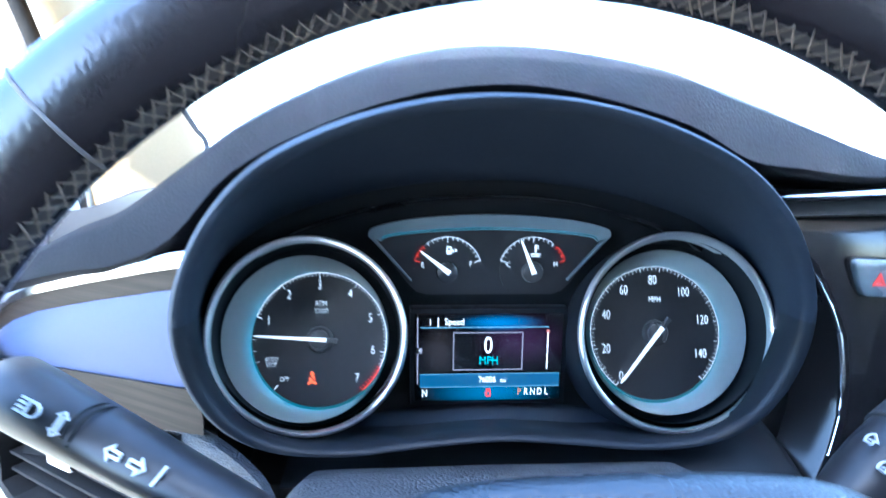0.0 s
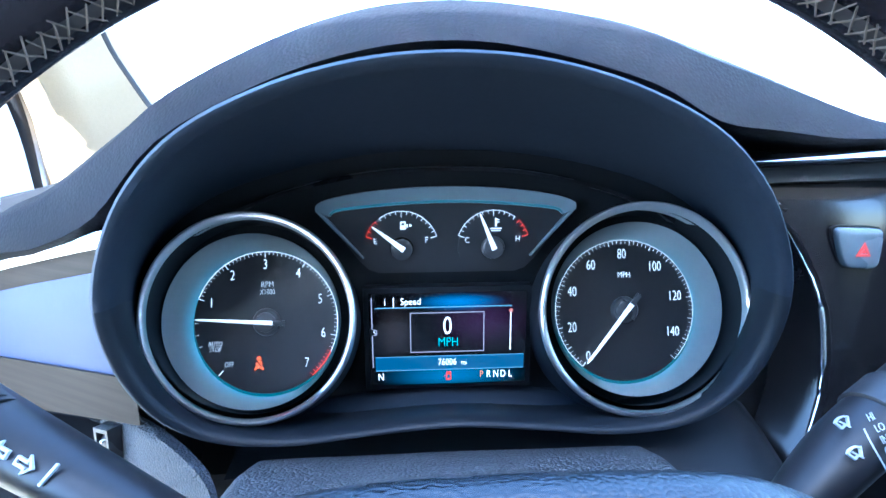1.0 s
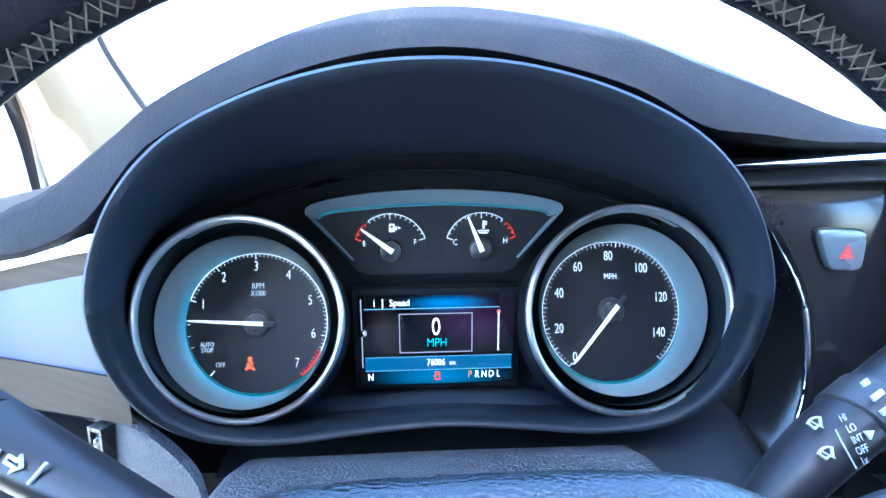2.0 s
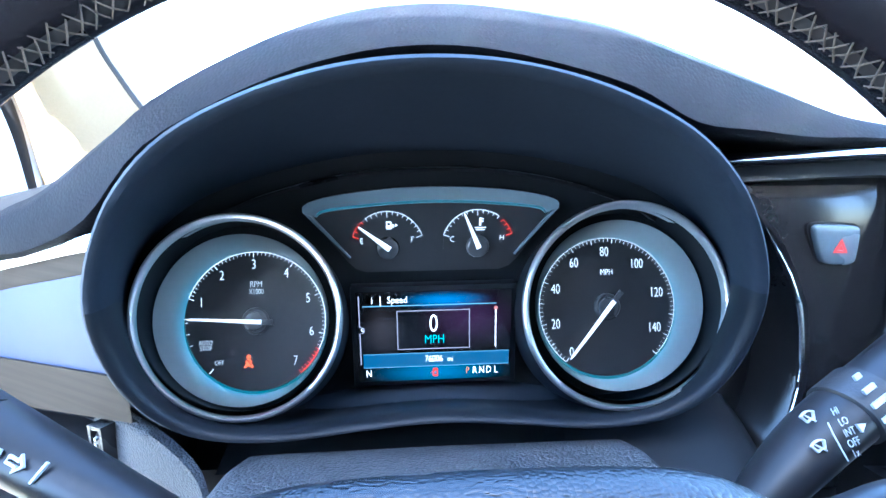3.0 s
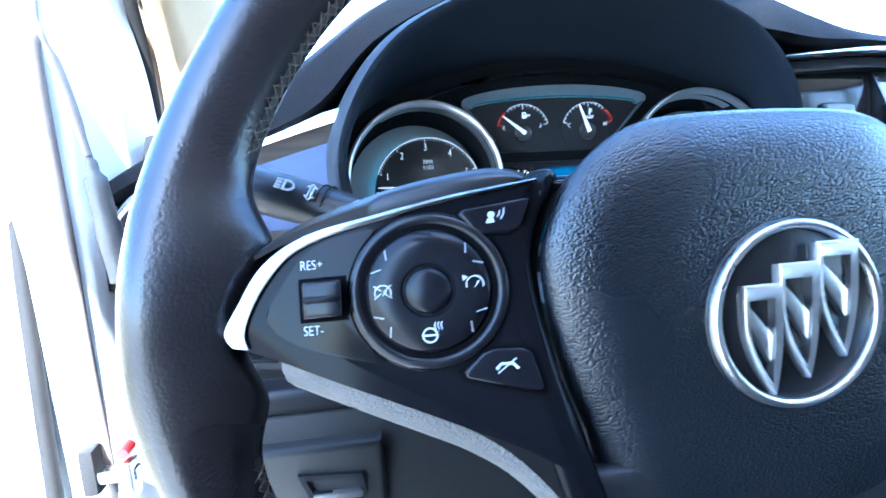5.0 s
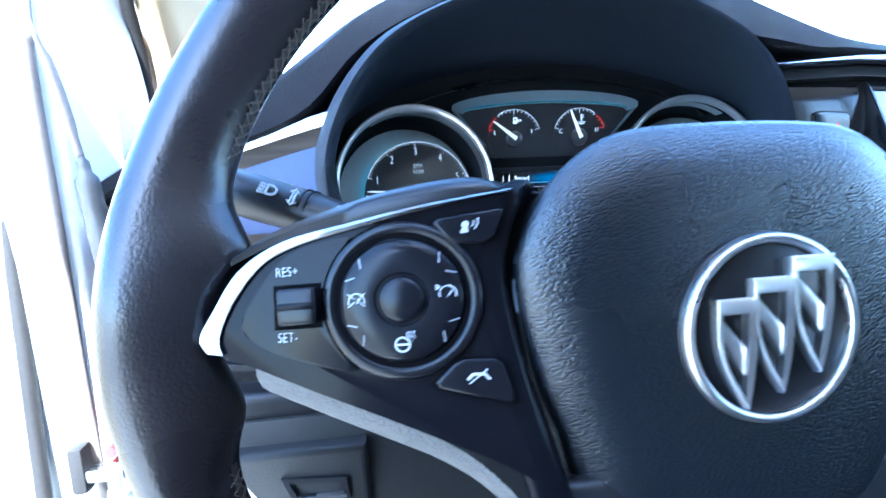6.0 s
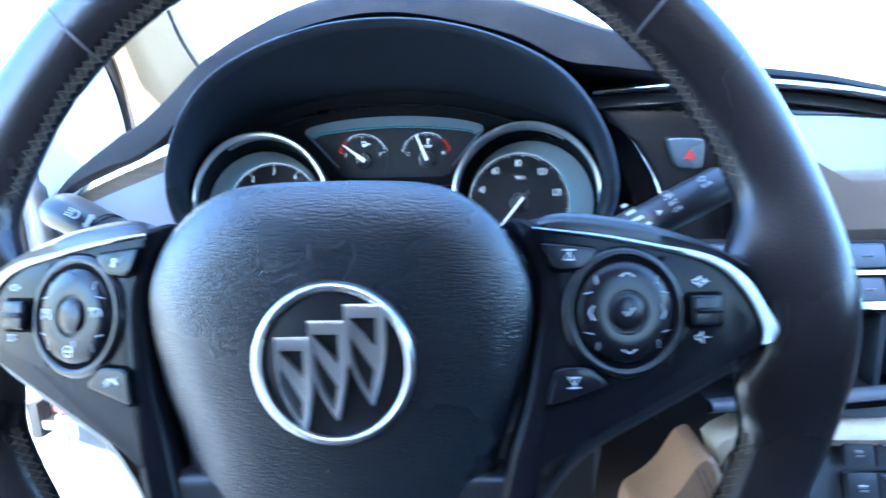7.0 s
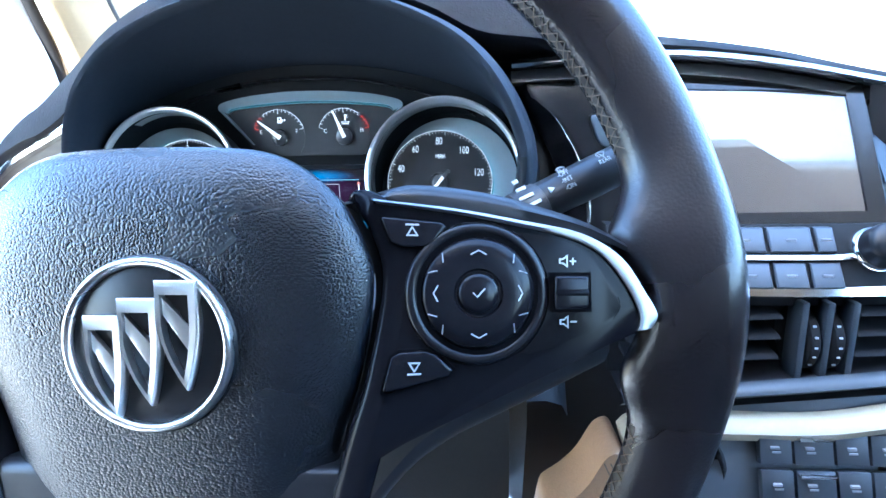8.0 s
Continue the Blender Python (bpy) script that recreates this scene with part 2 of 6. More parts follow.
MAT = dict(
    rim_leather=creased_leather("rim_leather", (0.009, 0.0075, 0.009)),
    dash_leather=surface("dash_leather", (0.0075, 0.0075, 0.009), 0.6, spec=0.035, grain=0.35, grain_mm=1.3, kind="cells"),
    pad_plastic=surface("pad_plastic", (0.006, 0.008, 0.012), 0.28, spec=0.55, grain=0.52, grain_mm=0.64, kind="pebble"),
    fine_plastic=surface("fine_plastic", (0.014, 0.014, 0.016), 0.42, grain=0.25, grain_mm=0.7),
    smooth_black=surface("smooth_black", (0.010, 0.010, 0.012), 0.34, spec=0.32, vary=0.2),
    piano_black=surface("piano_black", (0.008, 0.008, 0.009), 0.14, vary=0.06, rough_vary=0.01, spec=0.28),
    dull_black=surface("dull_black", (0.009, 0.009, 0.010), 0.7, spec=0.15, grain=0.2, grain_mm=0.8),
    # textured plastic, its grey raised by the bounce light it holds
    grey_plastic_lit=surface("grey_plastic_lit", (0.085, 0.08, 0.075), 0.55, grain=0.9, grain_mm=0.7, deep=0.0008),
    chrome=surface("chrome", (0.78, 0.79, 0.80), 0.10, metal=1.0, vary=0.04, rough_vary=0.04),
    satin=surface("satin_chrome", (0.62, 0.62, 0.63), 0.26, metal=1.0, vary=0.06),
    dial_face=surface("dial_face", (0.014, 0.014, 0.016), 0.5, vary=0.15),
    crescent=surface("crescent_silver", (0.17, 0.21, 0.24), 0.42, metal=0.3, vary=0.06),
    accent_satin=surface("accent_satin", (0.26, 0.26, 0.265), 0.3, metal=1.0, vary=0.08),
    gap_black=surface("gap_black", (0.0025, 0.0025, 0.003), 0.8, spec=0.02, vary=0.2),
    inset_black=surface("inset_black", (0.006, 0.006, 0.007), 0.16, spec=0.09, vary=0.2, rough_vary=0.05),
    hub_grey=surface("hub_grey", (0.045, 0.045, 0.048), 0.28, vary=0.1),
    rubber=surface("rubber", (0.02, 0.018, 0.017), 0.6, spec=0.15, vary=0.2),
    white_paint=surface("white_paint", (0.80, 0.80, 0.79), 0.2, vary=0.03, coat=0.5),
    beige_cloth=surface("beige_cloth", (0.62, 0.53, 0.42), 0.85, grain=0.6, grain_mm=1.0, vary=0.1),
    # tan with shade put into the colour, so unseen walls reflect less
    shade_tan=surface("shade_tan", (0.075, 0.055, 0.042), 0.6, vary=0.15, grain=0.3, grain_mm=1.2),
    knee_plastic=surface("knee_plastic", (0.016, 0.0155, 0.0155), 0.5, spec=0.3, vary=0.2, grain=0.3, grain_mm=0.8),
    print_dim=surface("print_dim", (0.36, 0.38, 0.41), 0.5, vary=0.05),
    pillar_cloth=surface("pillar_cloth", (0.38, 0.26, 0.135), 0.85, grain=0.6, grain_mm=1.0, vary=0.06),
    tan_leather=surface("tan_leather", (0.27, 0.165, 0.09), 0.5, grain=0.3, grain_mm=1.2, kind="cells", vary=0.1),
    cream=surface("cream_plastic", (0.36, 0.32, 0.235), 0.45, grain=0.2, grain_mm=0.8, vary=0.08),
    thread=surface("thread", (0.10, 0.078, 0.058), 0.8, vary=0.3, grain=0.4, grain_mm=0.4),
    needle=surface("needle_white", (0.85, 0.85, 0.83), 0.4, vary=0.03),
    hazard_key=surface("hazard_key", (0.06, 0.078, 0.095), 0.3, vary=0.1),
    screen_glass=surface("screen_glass", (0.035, 0.032, 0.034), 0.06, vary=0.1, rough_vary=0.03, coat=1.0, spec=1.0),
    concrete=surface("concrete", (0.30, 0.285, 0.26), 0.9, vary=0.2, grain=0.5, grain_mm=4.0),
    carpet=surface("carpet", (0.03, 0.03, 0.03), 0.95, vary=0.3, grain=0.8, grain_mm=2.0),
    print_white=surface("print_white", (0.42, 0.44, 0.46), 0.5, vary=0.05),
    # the lilac is the sky's reflection, put into the inlay's base colour
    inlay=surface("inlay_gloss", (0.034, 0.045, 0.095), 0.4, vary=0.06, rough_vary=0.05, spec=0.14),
    column_plastic=surface("column_plastic", (0.055, 0.058, 0.066), 0.40, grain=1.0, grain_mm=1.15, kind="pebble", spec=0.7, deep=0.0008),
    side_plastic=surface("side_plastic", (0.026, 0.029, 0.036), 0.5, grain=0.7, grain_mm=0.9, kind="pebble", spec=0.35, deep=0.0006),
    well_black=surface("well_black", (0.008, 0.009, 0.011), 0.5, spec=0.15, vary=0.1),
    # hood black darkened to carry the shade on the lower lip; also ring walls
    cowl_shade_black=surface("cowl_shade_black", (0.0085, 0.0105, 0.0145), 0.44, spec=0.2, vary=0.1, grain=0.12, grain_mm=0.6),
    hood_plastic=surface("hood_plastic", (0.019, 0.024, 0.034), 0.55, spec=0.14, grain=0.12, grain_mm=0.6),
    ring_chrome=surface("ring_chrome", (0.82, 0.82, 0.83), 0.34, metal=1.0, vary=0.05),
    piano_satin=surface("piano_satin", (0.005, 0.005, 0.0065), 0.15, spec=0.06, vary=0.2, rough_vary=0.06),
    selector_black=surface("selector_black", (0.006, 0.006, 0.008), 0.18, spec=0.15, vary=0.2),
    gloss_collar=surface("gloss_collar", (0.008, 0.008, 0.010), 0.22, spec=0.22, vary=0.1, rough_vary=0.04),
    badge_silver=surface("badge_silver", (0.68, 0.68, 0.69), 0.3, metal=1.0, vary=0.08),
    groove_leather=surface("groove_leather", (0.022, 0.018, 0.016), 0.6, vary=0.3),
    joint=surface("joint_thread", (0.06, 0.055, 0.055), 0.6, vary=0.3),
    print_grey=surface("print_grey", (0.22, 0.23, 0.25), 0.5, vary=0.05),
    panel_grey=surface("panel_grey", (0.028, 0.034, 0.043), 0.4, vary=0.1),
    panel_dark=surface("panel_dark", (0.036, 0.042, 0.05), 0.4, vary=0.1),
    panel_key=surface("panel_key", (0.026, 0.03, 0.036), 0.42, vary=0.1),
    brown_rubber=surface("brown_rubber", (0.16, 0.13, 0.11), 0.6, vary=0.2),
    boot_rubber=surface("boot_rubber", (0.06, 0.055, 0.05), 0.5, vary=0.2),
    red_cap=surface("red_cap", (0.55, 0.02, 0.02), 0.4, vary=0.1),
    hazard_red=glow("hazard_red", (0.9, 0.05, 0.04), 0.06, (0.25, 0.02, 0.02)),
    wood=wood_veneer(),
    lit_grey=glow("lit_grey", (0.5, 0.54, 0.58), 0.16, (0.3, 0.3, 0.3)),
    lit_needle=glow("lit_needle", (0.95, 0.93, 0.92), 0.10, (0.8, 0.8, 0.8)),
    lit_belt=glow("lit_belt", (1.0, 0.12, 0.03), 0.22),
    lit_rule=glow("lit_rule", (0.25, 0.55, 0.75), 0.12),
    lit_outline=glow("lit_outline", (0.62, 0.58, 0.72), 0.10),
    lit_knob=glow("lit_knob", (0.9, 0.25, 0.2), 0.1),
    lcd=lcd_panel(),
    crescent_left=lit_crescent("crescent_left", -99.3, 1083.6),
    crescent_right=lit_crescent("crescent_right", 99.3, 1085.6),
    lit_white=glow("lit_white", (0.80, 0.86, 0.92), 0.18, (0.4, 0.4, 0.4)),
    lit_screen=glow("lit_screen", (1, 1, 1), 0.3),
    lit_cyan=glow("lit_cyan", (0.05, 0.75, 0.80), 0.16),
    lit_cyan_soft=glow("lit_cyan_soft", (0.05, 0.55, 0.65), 0.035),
    lit_red=glow("lit_red", (1.0, 0.04, 0.02), 0.2),
    lit_orange=glow("lit_orange", (1.0, 0.25, 0.03), 0.2),
    lit_blue=glow("lit_blue", (0.01, 0.09, 0.19), 0.16),
    lit_deep_blue=glow("lit_deep_blue", (0.0, 0.02, 1.0), 0.2),
    lit_yellow=glow("lit_yellow", (1.0, 0.75, 0.35), 0.3),
    glass=clear_glass("clear_glass"),
)


# ---------------------------------------------------------------- mesh tools
def frame_at(x, y, z, rx=0, ry=0, rz=0):
    return pose(x * U, y * U, z * U, rx, ry, rz)


def thing(name, m, label, category, group="", kind=""):
    ob = new(name)
    ob.empty_display_size = 0.02
    ob.matrix_world = m
    return tagged(ob, label, category, group, kind)


def finish(name, bm, material, angle=38):
    bmesh.ops.scale(bm, vec=(U, U, U), verts=bm.verts)
    bmesh.ops.recalc_face_normals(bm, faces=bm.faces)
    me = bpy.data.meshes.new(name)
    bm.to_mesh(me)
    bm.free()
    me.materials.append(MAT[material])
    me.shade_smooth()
    me.set_sharp_from_angle(angle=radians(angle))
    return me


def part(name, bm, material, parent=None, label="", angle=38):
    """Links a bmesh as one mesh object, under a thing or a part."""
    ob = new(name, finish(name, bm, material, angle))
    if parent is not None:
        ob.parent = parent
    if label:
        ob["label"] = label
    return ob


def solo(name, bm, material, label, category, m=None, group="", kind="", angle=38):
    """A thing of one mesh."""
    ob = new(name, finish(name, bm, material, angle))
    if m is not None:
        ob.matrix_world = m
    return tagged(ob, label, category, group, kind)


def loft(loops, closed=True, cap=(False, False)):
    """Skin over loops of points with equal counts."""
    bm = bmesh.new()
    rows = [[bm.verts.new(p) for p in loop] for loop in loops]
    n = len(rows[0])
    for a, b in zip(rows, rows[1:]):
        for i in range(n if closed else n - 1):
            j = (i + 1) % n
            bm.faces.new((a[i], a[j], b[j], b[i]))
    if cap[0]:
        bm.faces.new(rows[0][::-1])
    if cap[1]:
        bm.faces.new(rows[-1])
    return bm


def merge(*bms):
    out = bms[0]
    for b in bms[1:]:
        me = bpy.data.meshes.new("tmp")
        b.to_mesh(me)
        b.free()
        out.from_mesh(me)
        bpy.data.meshes.remove(me)
    return out


def box(x0, x1, y0, y1, z0, z1, bevel=0.0, seg=2):
    bm = bmesh.new()
    bmesh.ops.create_cube(bm, size=1)
    for v in bm.verts:
        v.co = ((x0 + x1) / 2 + v.co.x * (x1 - x0), (y0 + y1) / 2 + v.co.y * (y1 - y0), (z0 + z1) / 2 + v.co.z * (z1 - z0))
    if bevel:
        bmesh.ops.bevel(bm, geom=bm.edges[:], offset=bevel, segments=seg, profile=0.6, affect="EDGES")
    return bm


def prism(outline, y0, y1, bevel=0.0, seg=2):
    """A plate with an outline in x, z; its front is y0, its back y1."""
    bm = bmesh.new()
    front = [bm.verts.new((x, y0, z)) for x, z in outline]
    back = [bm.verts.new((x, y1, z)) for x, z in outline]
    f = bm.faces.new(front)
    bm.faces.new(back[::-1])
    n = len(outline)
    for i in range(n):
        bm.faces.new((front[i], back[i], back[(i + 1) % n], front[(i + 1) % n]))
    if bevel:
        bmesh.ops.bevel(bm, geom=list(f.edges), offset=bevel, segments=seg, profile=0.6, affect="EDGES")
    return bm


def arc(cx, cz, r, a0, a1, n=24):
    return [(cx + r * math.cos(radians(a0 + (a1 - a0) * i / n)), cz + r * math.sin(radians(a0 + (a1 - a0) * i / n))) for i in range(n + 1)]


def circle(cx, cz, r, n=64):
    return arc(cx, cz, r, 0, 360 * (n - 1) / n, n - 1)


def smooth_line(points, n=8, closed=False):
    """Catmull-Rom through points of any dimension."""
    p = [Vector(q) for q in points]
    out = []
    m = len(p)
    for i in range(m if closed else m - 1):
        a, b, c, d = (p[(i + k) % m] if closed else p[min(max(i + k, 0), m - 1)] for k in (-1, 0, 1, 2))
        for k in range(n):
            t = k / n
            out.append(0.5 * ((2 * b) + (c - a) * t + (2 * a - 5 * b + 4 * c - d) * t * t + (3 * b - a - 3 * c + d) * t ** 3))
    if not closed:
        out.append(p[-1])
    return [tuple(v) for v in out]


def plate_between(outer, inner, y0, y1):
    """A flat ring between two outlines of equal count, from front y0 to back y1."""
    return loft([[(x, y1, z) for x, z in outer], [(x, y0, z) for x, z in outer], [(x, y0, z) for x, z in inner], [(x, y1, z) for x, z in inner]])


def tube(points, r, n=10, closed=False, cap=True, flat=1.0):
    p = [Vector(q) for q in points]
    loops = []
    m = len(p)
    up = Vector((0, 0, 1))
    for i in range(m):
        a, b = (p[(i - 1) % m], p[(i + 1) % m]) if closed else (p[max(i - 1, 0)], p[min(i + 1, m - 1)])
        d = (b - a).normalized()
        u = up if abs(d.dot(up)) < 0.95 else Vector((0, 1, 0))
        s = d.cross(u).normalized()
        w = s.cross(d).normalized()
        rad = r[i] if isinstance(r, (list, tuple)) else r
        loops.append([tuple(p[i] + rad * (math.cos(2 * math.pi * k / n) * s + flat * math.sin(2 * math.pi * k / n) * w)) for k in range(n)])
    if closed:
        loops.append(loops[0])
        bm = loft(loops)
        bmesh.ops.remove_doubles(bm, verts=bm.verts, dist=1e-5)
        return bm
    return loft(loops, cap=(cap, cap))


def revolve(profile, cx, cz, n=72, shift=(0, 0, 0, 0)):
    """Rings of (radius, y) round the axis along y; shift = (y_a, y_b, dx, dz): the centre slides from y_a to y_b."""
    ya, yb, dx, dz = shift
    loops = []
    for r, y in profile:
        k = (y - ya) / (yb - ya) if yb != ya else 0.0
        loops.append([(cx + k * dx + r * math.cos(2 * math.pi * i / n), y, cz + k * dz + r * math.sin(2 * math.pi * i / n)) for i in range(n)])
    return loft(loops)


def word(name, body, size, material, parent, x, y, z, turn=None, align="CENTER", depth=0.12, squeeze=1.0, label=""):
    """Lettering in the x, z plane, facing -y, its middle at x, z. turn: a matrix in the parent's space (design mm)."""
    cu = bpy.data.curves.new(name, "FONT")
    cu.body, cu.size, cu.align_x, cu.align_y, cu.extrude = body, size, align, "CENTER", depth
    cu.resolution_u = 3
    cu.offset = (-0.004 if material == "lit_screen" else -0.013) * size
    tmp = bpy.data.objects.new(name, cu)
    scene.collection.objects.link(tmp)
    me = bpy.data.meshes.new_from_object(tmp.evaluated_get(bpy.context.evaluated_depsgraph_get()))
    bpy.data.objects.remove(tmp)
    bm = bmesh.new()
    bm.from_mesh(me)
    bpy.data.meshes.remove(me)
    for v in bm.verts:
        v.co = (x + v.co.x * squeeze, y - v.co.z, z + v.co.y)
    if turn is not None:
        bm.transform(turn)
    return part(name, bm, material, parent, label)


def ticks(cx, cz, r, angles, lengths, widths, y, h=0.25):
    """Dial marks as one mesh."""
    out = None
    for a, l, w in zip(angles, lengths, widths):
        b = box(r - l, r, y - h, y, -w / 2, w / 2)
        b.transform(Matrix.Translation((cx, 0, cz)) @ Matrix.Rotation(radians(-a), 4, "Y"))
        out = b if out is None else merge(out, b)
    return out


# ---------------------------------------------------------------- outside and cabin shell
def build_ground():
    bm = bmesh.new()
    s = 300000
    vs = [bm.verts.new(p) for p in ((-s, -s, 0), (s, -s, 0), (s, s, 0), (-s, s, 0))]
    bm.faces.new(vs)
    solo("ground", bm, "concrete", "pale sunlit concrete paving outside the car", "ground", kind="structure")


build_ground()


def build_shell():
    """Plain unseen cabin: floor, roof, right side, rear; closes the place, limits its light."""
    solo("floor", box(-420, 1150, -1260, 420, 300, 340), "carpet", "black carpeted car floor", "floor", kind="structure")
    solo("ceiling", box(-420, 1150, -1260, -440, 1640, 1670, 12), "beige_cloth", "beige cloth car headliner", "ceiling", kind="structure")
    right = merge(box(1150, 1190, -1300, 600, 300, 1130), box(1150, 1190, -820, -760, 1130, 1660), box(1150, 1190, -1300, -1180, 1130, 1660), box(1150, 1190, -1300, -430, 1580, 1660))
    solo("wall_right", right, "shade_tan", "unseen inner side of the car with window openings, tan darkened with shade", "wall", kind="structure")
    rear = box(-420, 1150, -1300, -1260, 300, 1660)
    solo("wall_rear", rear, "shade_tan", "unseen rear wall closing the car cabin, tan darkened with shade", "wall", kind="structure")
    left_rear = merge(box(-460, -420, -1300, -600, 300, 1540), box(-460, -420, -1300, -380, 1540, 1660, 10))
    solo("wall_left", left_rear, "shade_tan", "unseen rear side panel behind the doorway, tan darkened with shade", "wall", kind="structure")
    solo("door_sill", box(-470, -400, -900, 300, 300, 420, 15), "white_paint", "white painted sill of the open doorway", "sill", kind="structure")


build_shell()


# ---------------------------------------------------------------- dashboard
def build_dashboard():
    dash = thing("dashboard", frame_at(0, 0, 0), "black soft-grained dashboard with an arched brow and wood and chrome trim", "dashboard")
    # crest of the padded top: x, y, z ; lower lip of its front roll: y, z
    crest = [
        (-372, 110, 1095, 96, 1075), (-330, 78, 1112, 60, 1092), (-286, 46, 1128, 28, 1106), (-240, 18, 1146, 2, 1118), (-209, 4, 1157, -14, 1124),
        (-170, 0, 1184, -30, 1141), (-134, 0, 1209, -38, 1176), (-83, 0, 1233, -44, 1201), (-40, 0, 1246, -46, 1214), (0, 0, 1250, -48, 1218),
        (40, 0, 1248, -46, 1214), (92, 0, 1240, -42, 1201), (128, 0, 1229, -38, 1184), (162, 0, 1217, -30, 1180), (200, 0, 1203, -24, 1176), (239, 0, 1190, -22, 1175),
        (320, 0, 1178, -22, 1166), (400, 0, 1161, -20, 1148), (520, 4, 1140, -16, 1128), (700, 20, 1120, 0, 1105), (900, 50, 1105, 30, 1090), (1120, 90, 1100, 70, 1085),
    ]
    line = smooth_line(crest, 4)
    loops = []
    for x, yc, zc, yl, zl in line:
        mid = ((yc + yl) / 2 - 4, (zc + zl) / 2 + (zc - zl) * 0.28)
        back = 34 + max(yl, -20) + 20
        loops.append([(x, yc + 420, zc - 30), (x, yc + 220, zc - 8), (x, yc + 70, zc + 2), (x, yc + 25, zc + 2), (x, yc, zc), (x, yc - (yc - yl) * 0.28, zc - (zc - zl) * 0.10),
                      (x, *mid), (x, yl - 1, zl + 4), (x, yl + 4, zl), (x, back, zl - 4), (x, back, zl - 240)])
    part("dash_top", loft(loops, closed=False), "dash_leather", dash, "black leather-grained padded top", angle=60)
    # lower body below the trim, from the door to the column and on to the stack
    prof = []
    for x, y in ((-372, 100), (-320, 66), (-250, 26), (-165, -16), (-150, 20), (150, 20), (165, -10), (230, -10), (420, -20), (700, 10), (1120, 70)):
        low = ((20, 1080), (12, 1012), (4, 1000), (-18, 985), (-26, 900), (10, 800), (120, 720)) if x > -160 else ((20, 1080), (18, 1012), (16, 1000), (16, 985), (16, 962), (22, 954), (60, 950))
        prof.append([(x, y + q, z) for q, z in low])
    part("lower_dash", loft(prof, closed=False), "fine_plastic", dash, "dark moulded lower dashboard", angle=30)
    # trim to the left: chrome line, veneer, pale glossy inlay, veneer
    A, B = Vector((-165, -28)), Vector((-320, 60))
    d = (B - A).normalized()
    nrm = Vector((d.y, -d.x))
    if nrm.y > 0:
        nrm = -nrm

    def at(s, z, out=0.0):
        q = A + d * s + nrm * out
        return (q.x, q.y, z)

    ss = [-14, 0, 20, 45, 75, 105, 135, 165, 190, 210, 225, 235]
    chrome_t = [1140, 1137.5, 1133.5, 1128, 1121.5, 1114.5, 1107, 1097, 1084, 1070, 1053, 1032]

    def band(offs, inlay, bulge=3.0):
        rows = []
        for s, c in zip(ss, chrome_t):
            rows.append([at(s, c - o, b) for o, b in offs])
        return loft(rows, closed=False)

    part("chrome_strip", band([(0, 0), (-1, 5), (3, 7.5), (7, 6.5), (8, 3)], 0), "chrome", dash, "bright chrome strip over the wood trim", angle=60)
    def between(top, bot, out, sag=0.0):
        rows = []
        for i, s in enumerate(ss):
            k = i / (len(ss) - 1)
            t0, b0 = top(s, chrome_t[i]), bot(s, chrome_t[i])
            rows.append([at(s, t0, out - 3)] + [at(s, t0 + (b0 - t0) * j / 5, out + sag * math.sin(math.pi * j / 5)) for j in range(6)] + [at(s, b0, out - 3)])
        return loft(rows, closed=False)
    lo = lambda s, c: min(c - 10, 1040 - 0.14 * s)
    i0 = lambda s, c: max(c - 8 - 10.5, lo(s, c))
    i1 = lambda s, c: max(min(i0(s, c) - 1, 1065 - 0.09 * s), lo(s, c))
    part("wood_strip", between(lambda s, c: c - 8, i0, 3.0), "wood", dash, "brown wood-grain veneer strip")
    part("gloss_inlay", between(i0, i1, 4.5, 3.0), "inlay", dash, "glossy inlay panel, sky reflection painted in its pale lilac", angle=60)
    part("wood_strip", between(i1, lo, 6.0), "wood", dash, "brown wood-grain veneer strip")
    # gap line and shelf under the trim
    rows = [[at(s, min(c - 11, 1039 - 0.14 * s), o) for o in (6, -12)] + [at(s, 1024 - 0.2 * s, -14), at(s, 1016 - 0.2 * s, 6)] for s, c in zip(ss, chrome_t) if s >= 20]
    part("trim_gap", loft(rows, closed=False), "dull_black", dash)
    # grained panel between the wood trim and the column, holding the dimmer
    side = smooth_line([(-194, -9, 1033), (-180, -17, 1034), (-165, -28, 1033), (-150, -37, 1030), (-134, -47, 1024), (-120, -58, 1016), (-110, -74, 1006)], 4)
    part("column_panel", loft([[(x, y + 8, z + 3), (x, y + 2, z + 1), (x, y, z - 3), (x + 1, y - 2, z - 20), (x + 3, y - 4, z - 45), (x + 6, y - 2, z - 80)] for x, y, z in side], closed=False), "side_plastic", dash, "grey grained panel beside the steering column", angle=50)
    # right of the cluster: chrome line, gloss panel
    st = smooth_line([(152, -16, 1168), (200, -20, 1170), (256, -22, 1171), (330, -22, 1163), (420, -20, 1146), (560, -14, 1124), (760, 8, 1104)], 5)
    part("chrome_strip", loft([[(x, y + 3, z + 3.4), (x, y - 3, z + 3), (x, y - 5, z), (x, y - 3, z - 2.6), (x, y + 3, z - 3)] for x, y, z in st], closed=False), "chrome", dash, "thin chrome line along the dashboard", angle=60)
    part("reveal", loft([[(x, y + 12, z - 3), (x, y + 4, z - 4), (x, y + 2, z - 12), (x, y + 10, z - 14)] for x, y, z in st], closed=False), "dull_black", dash)
    gp = []
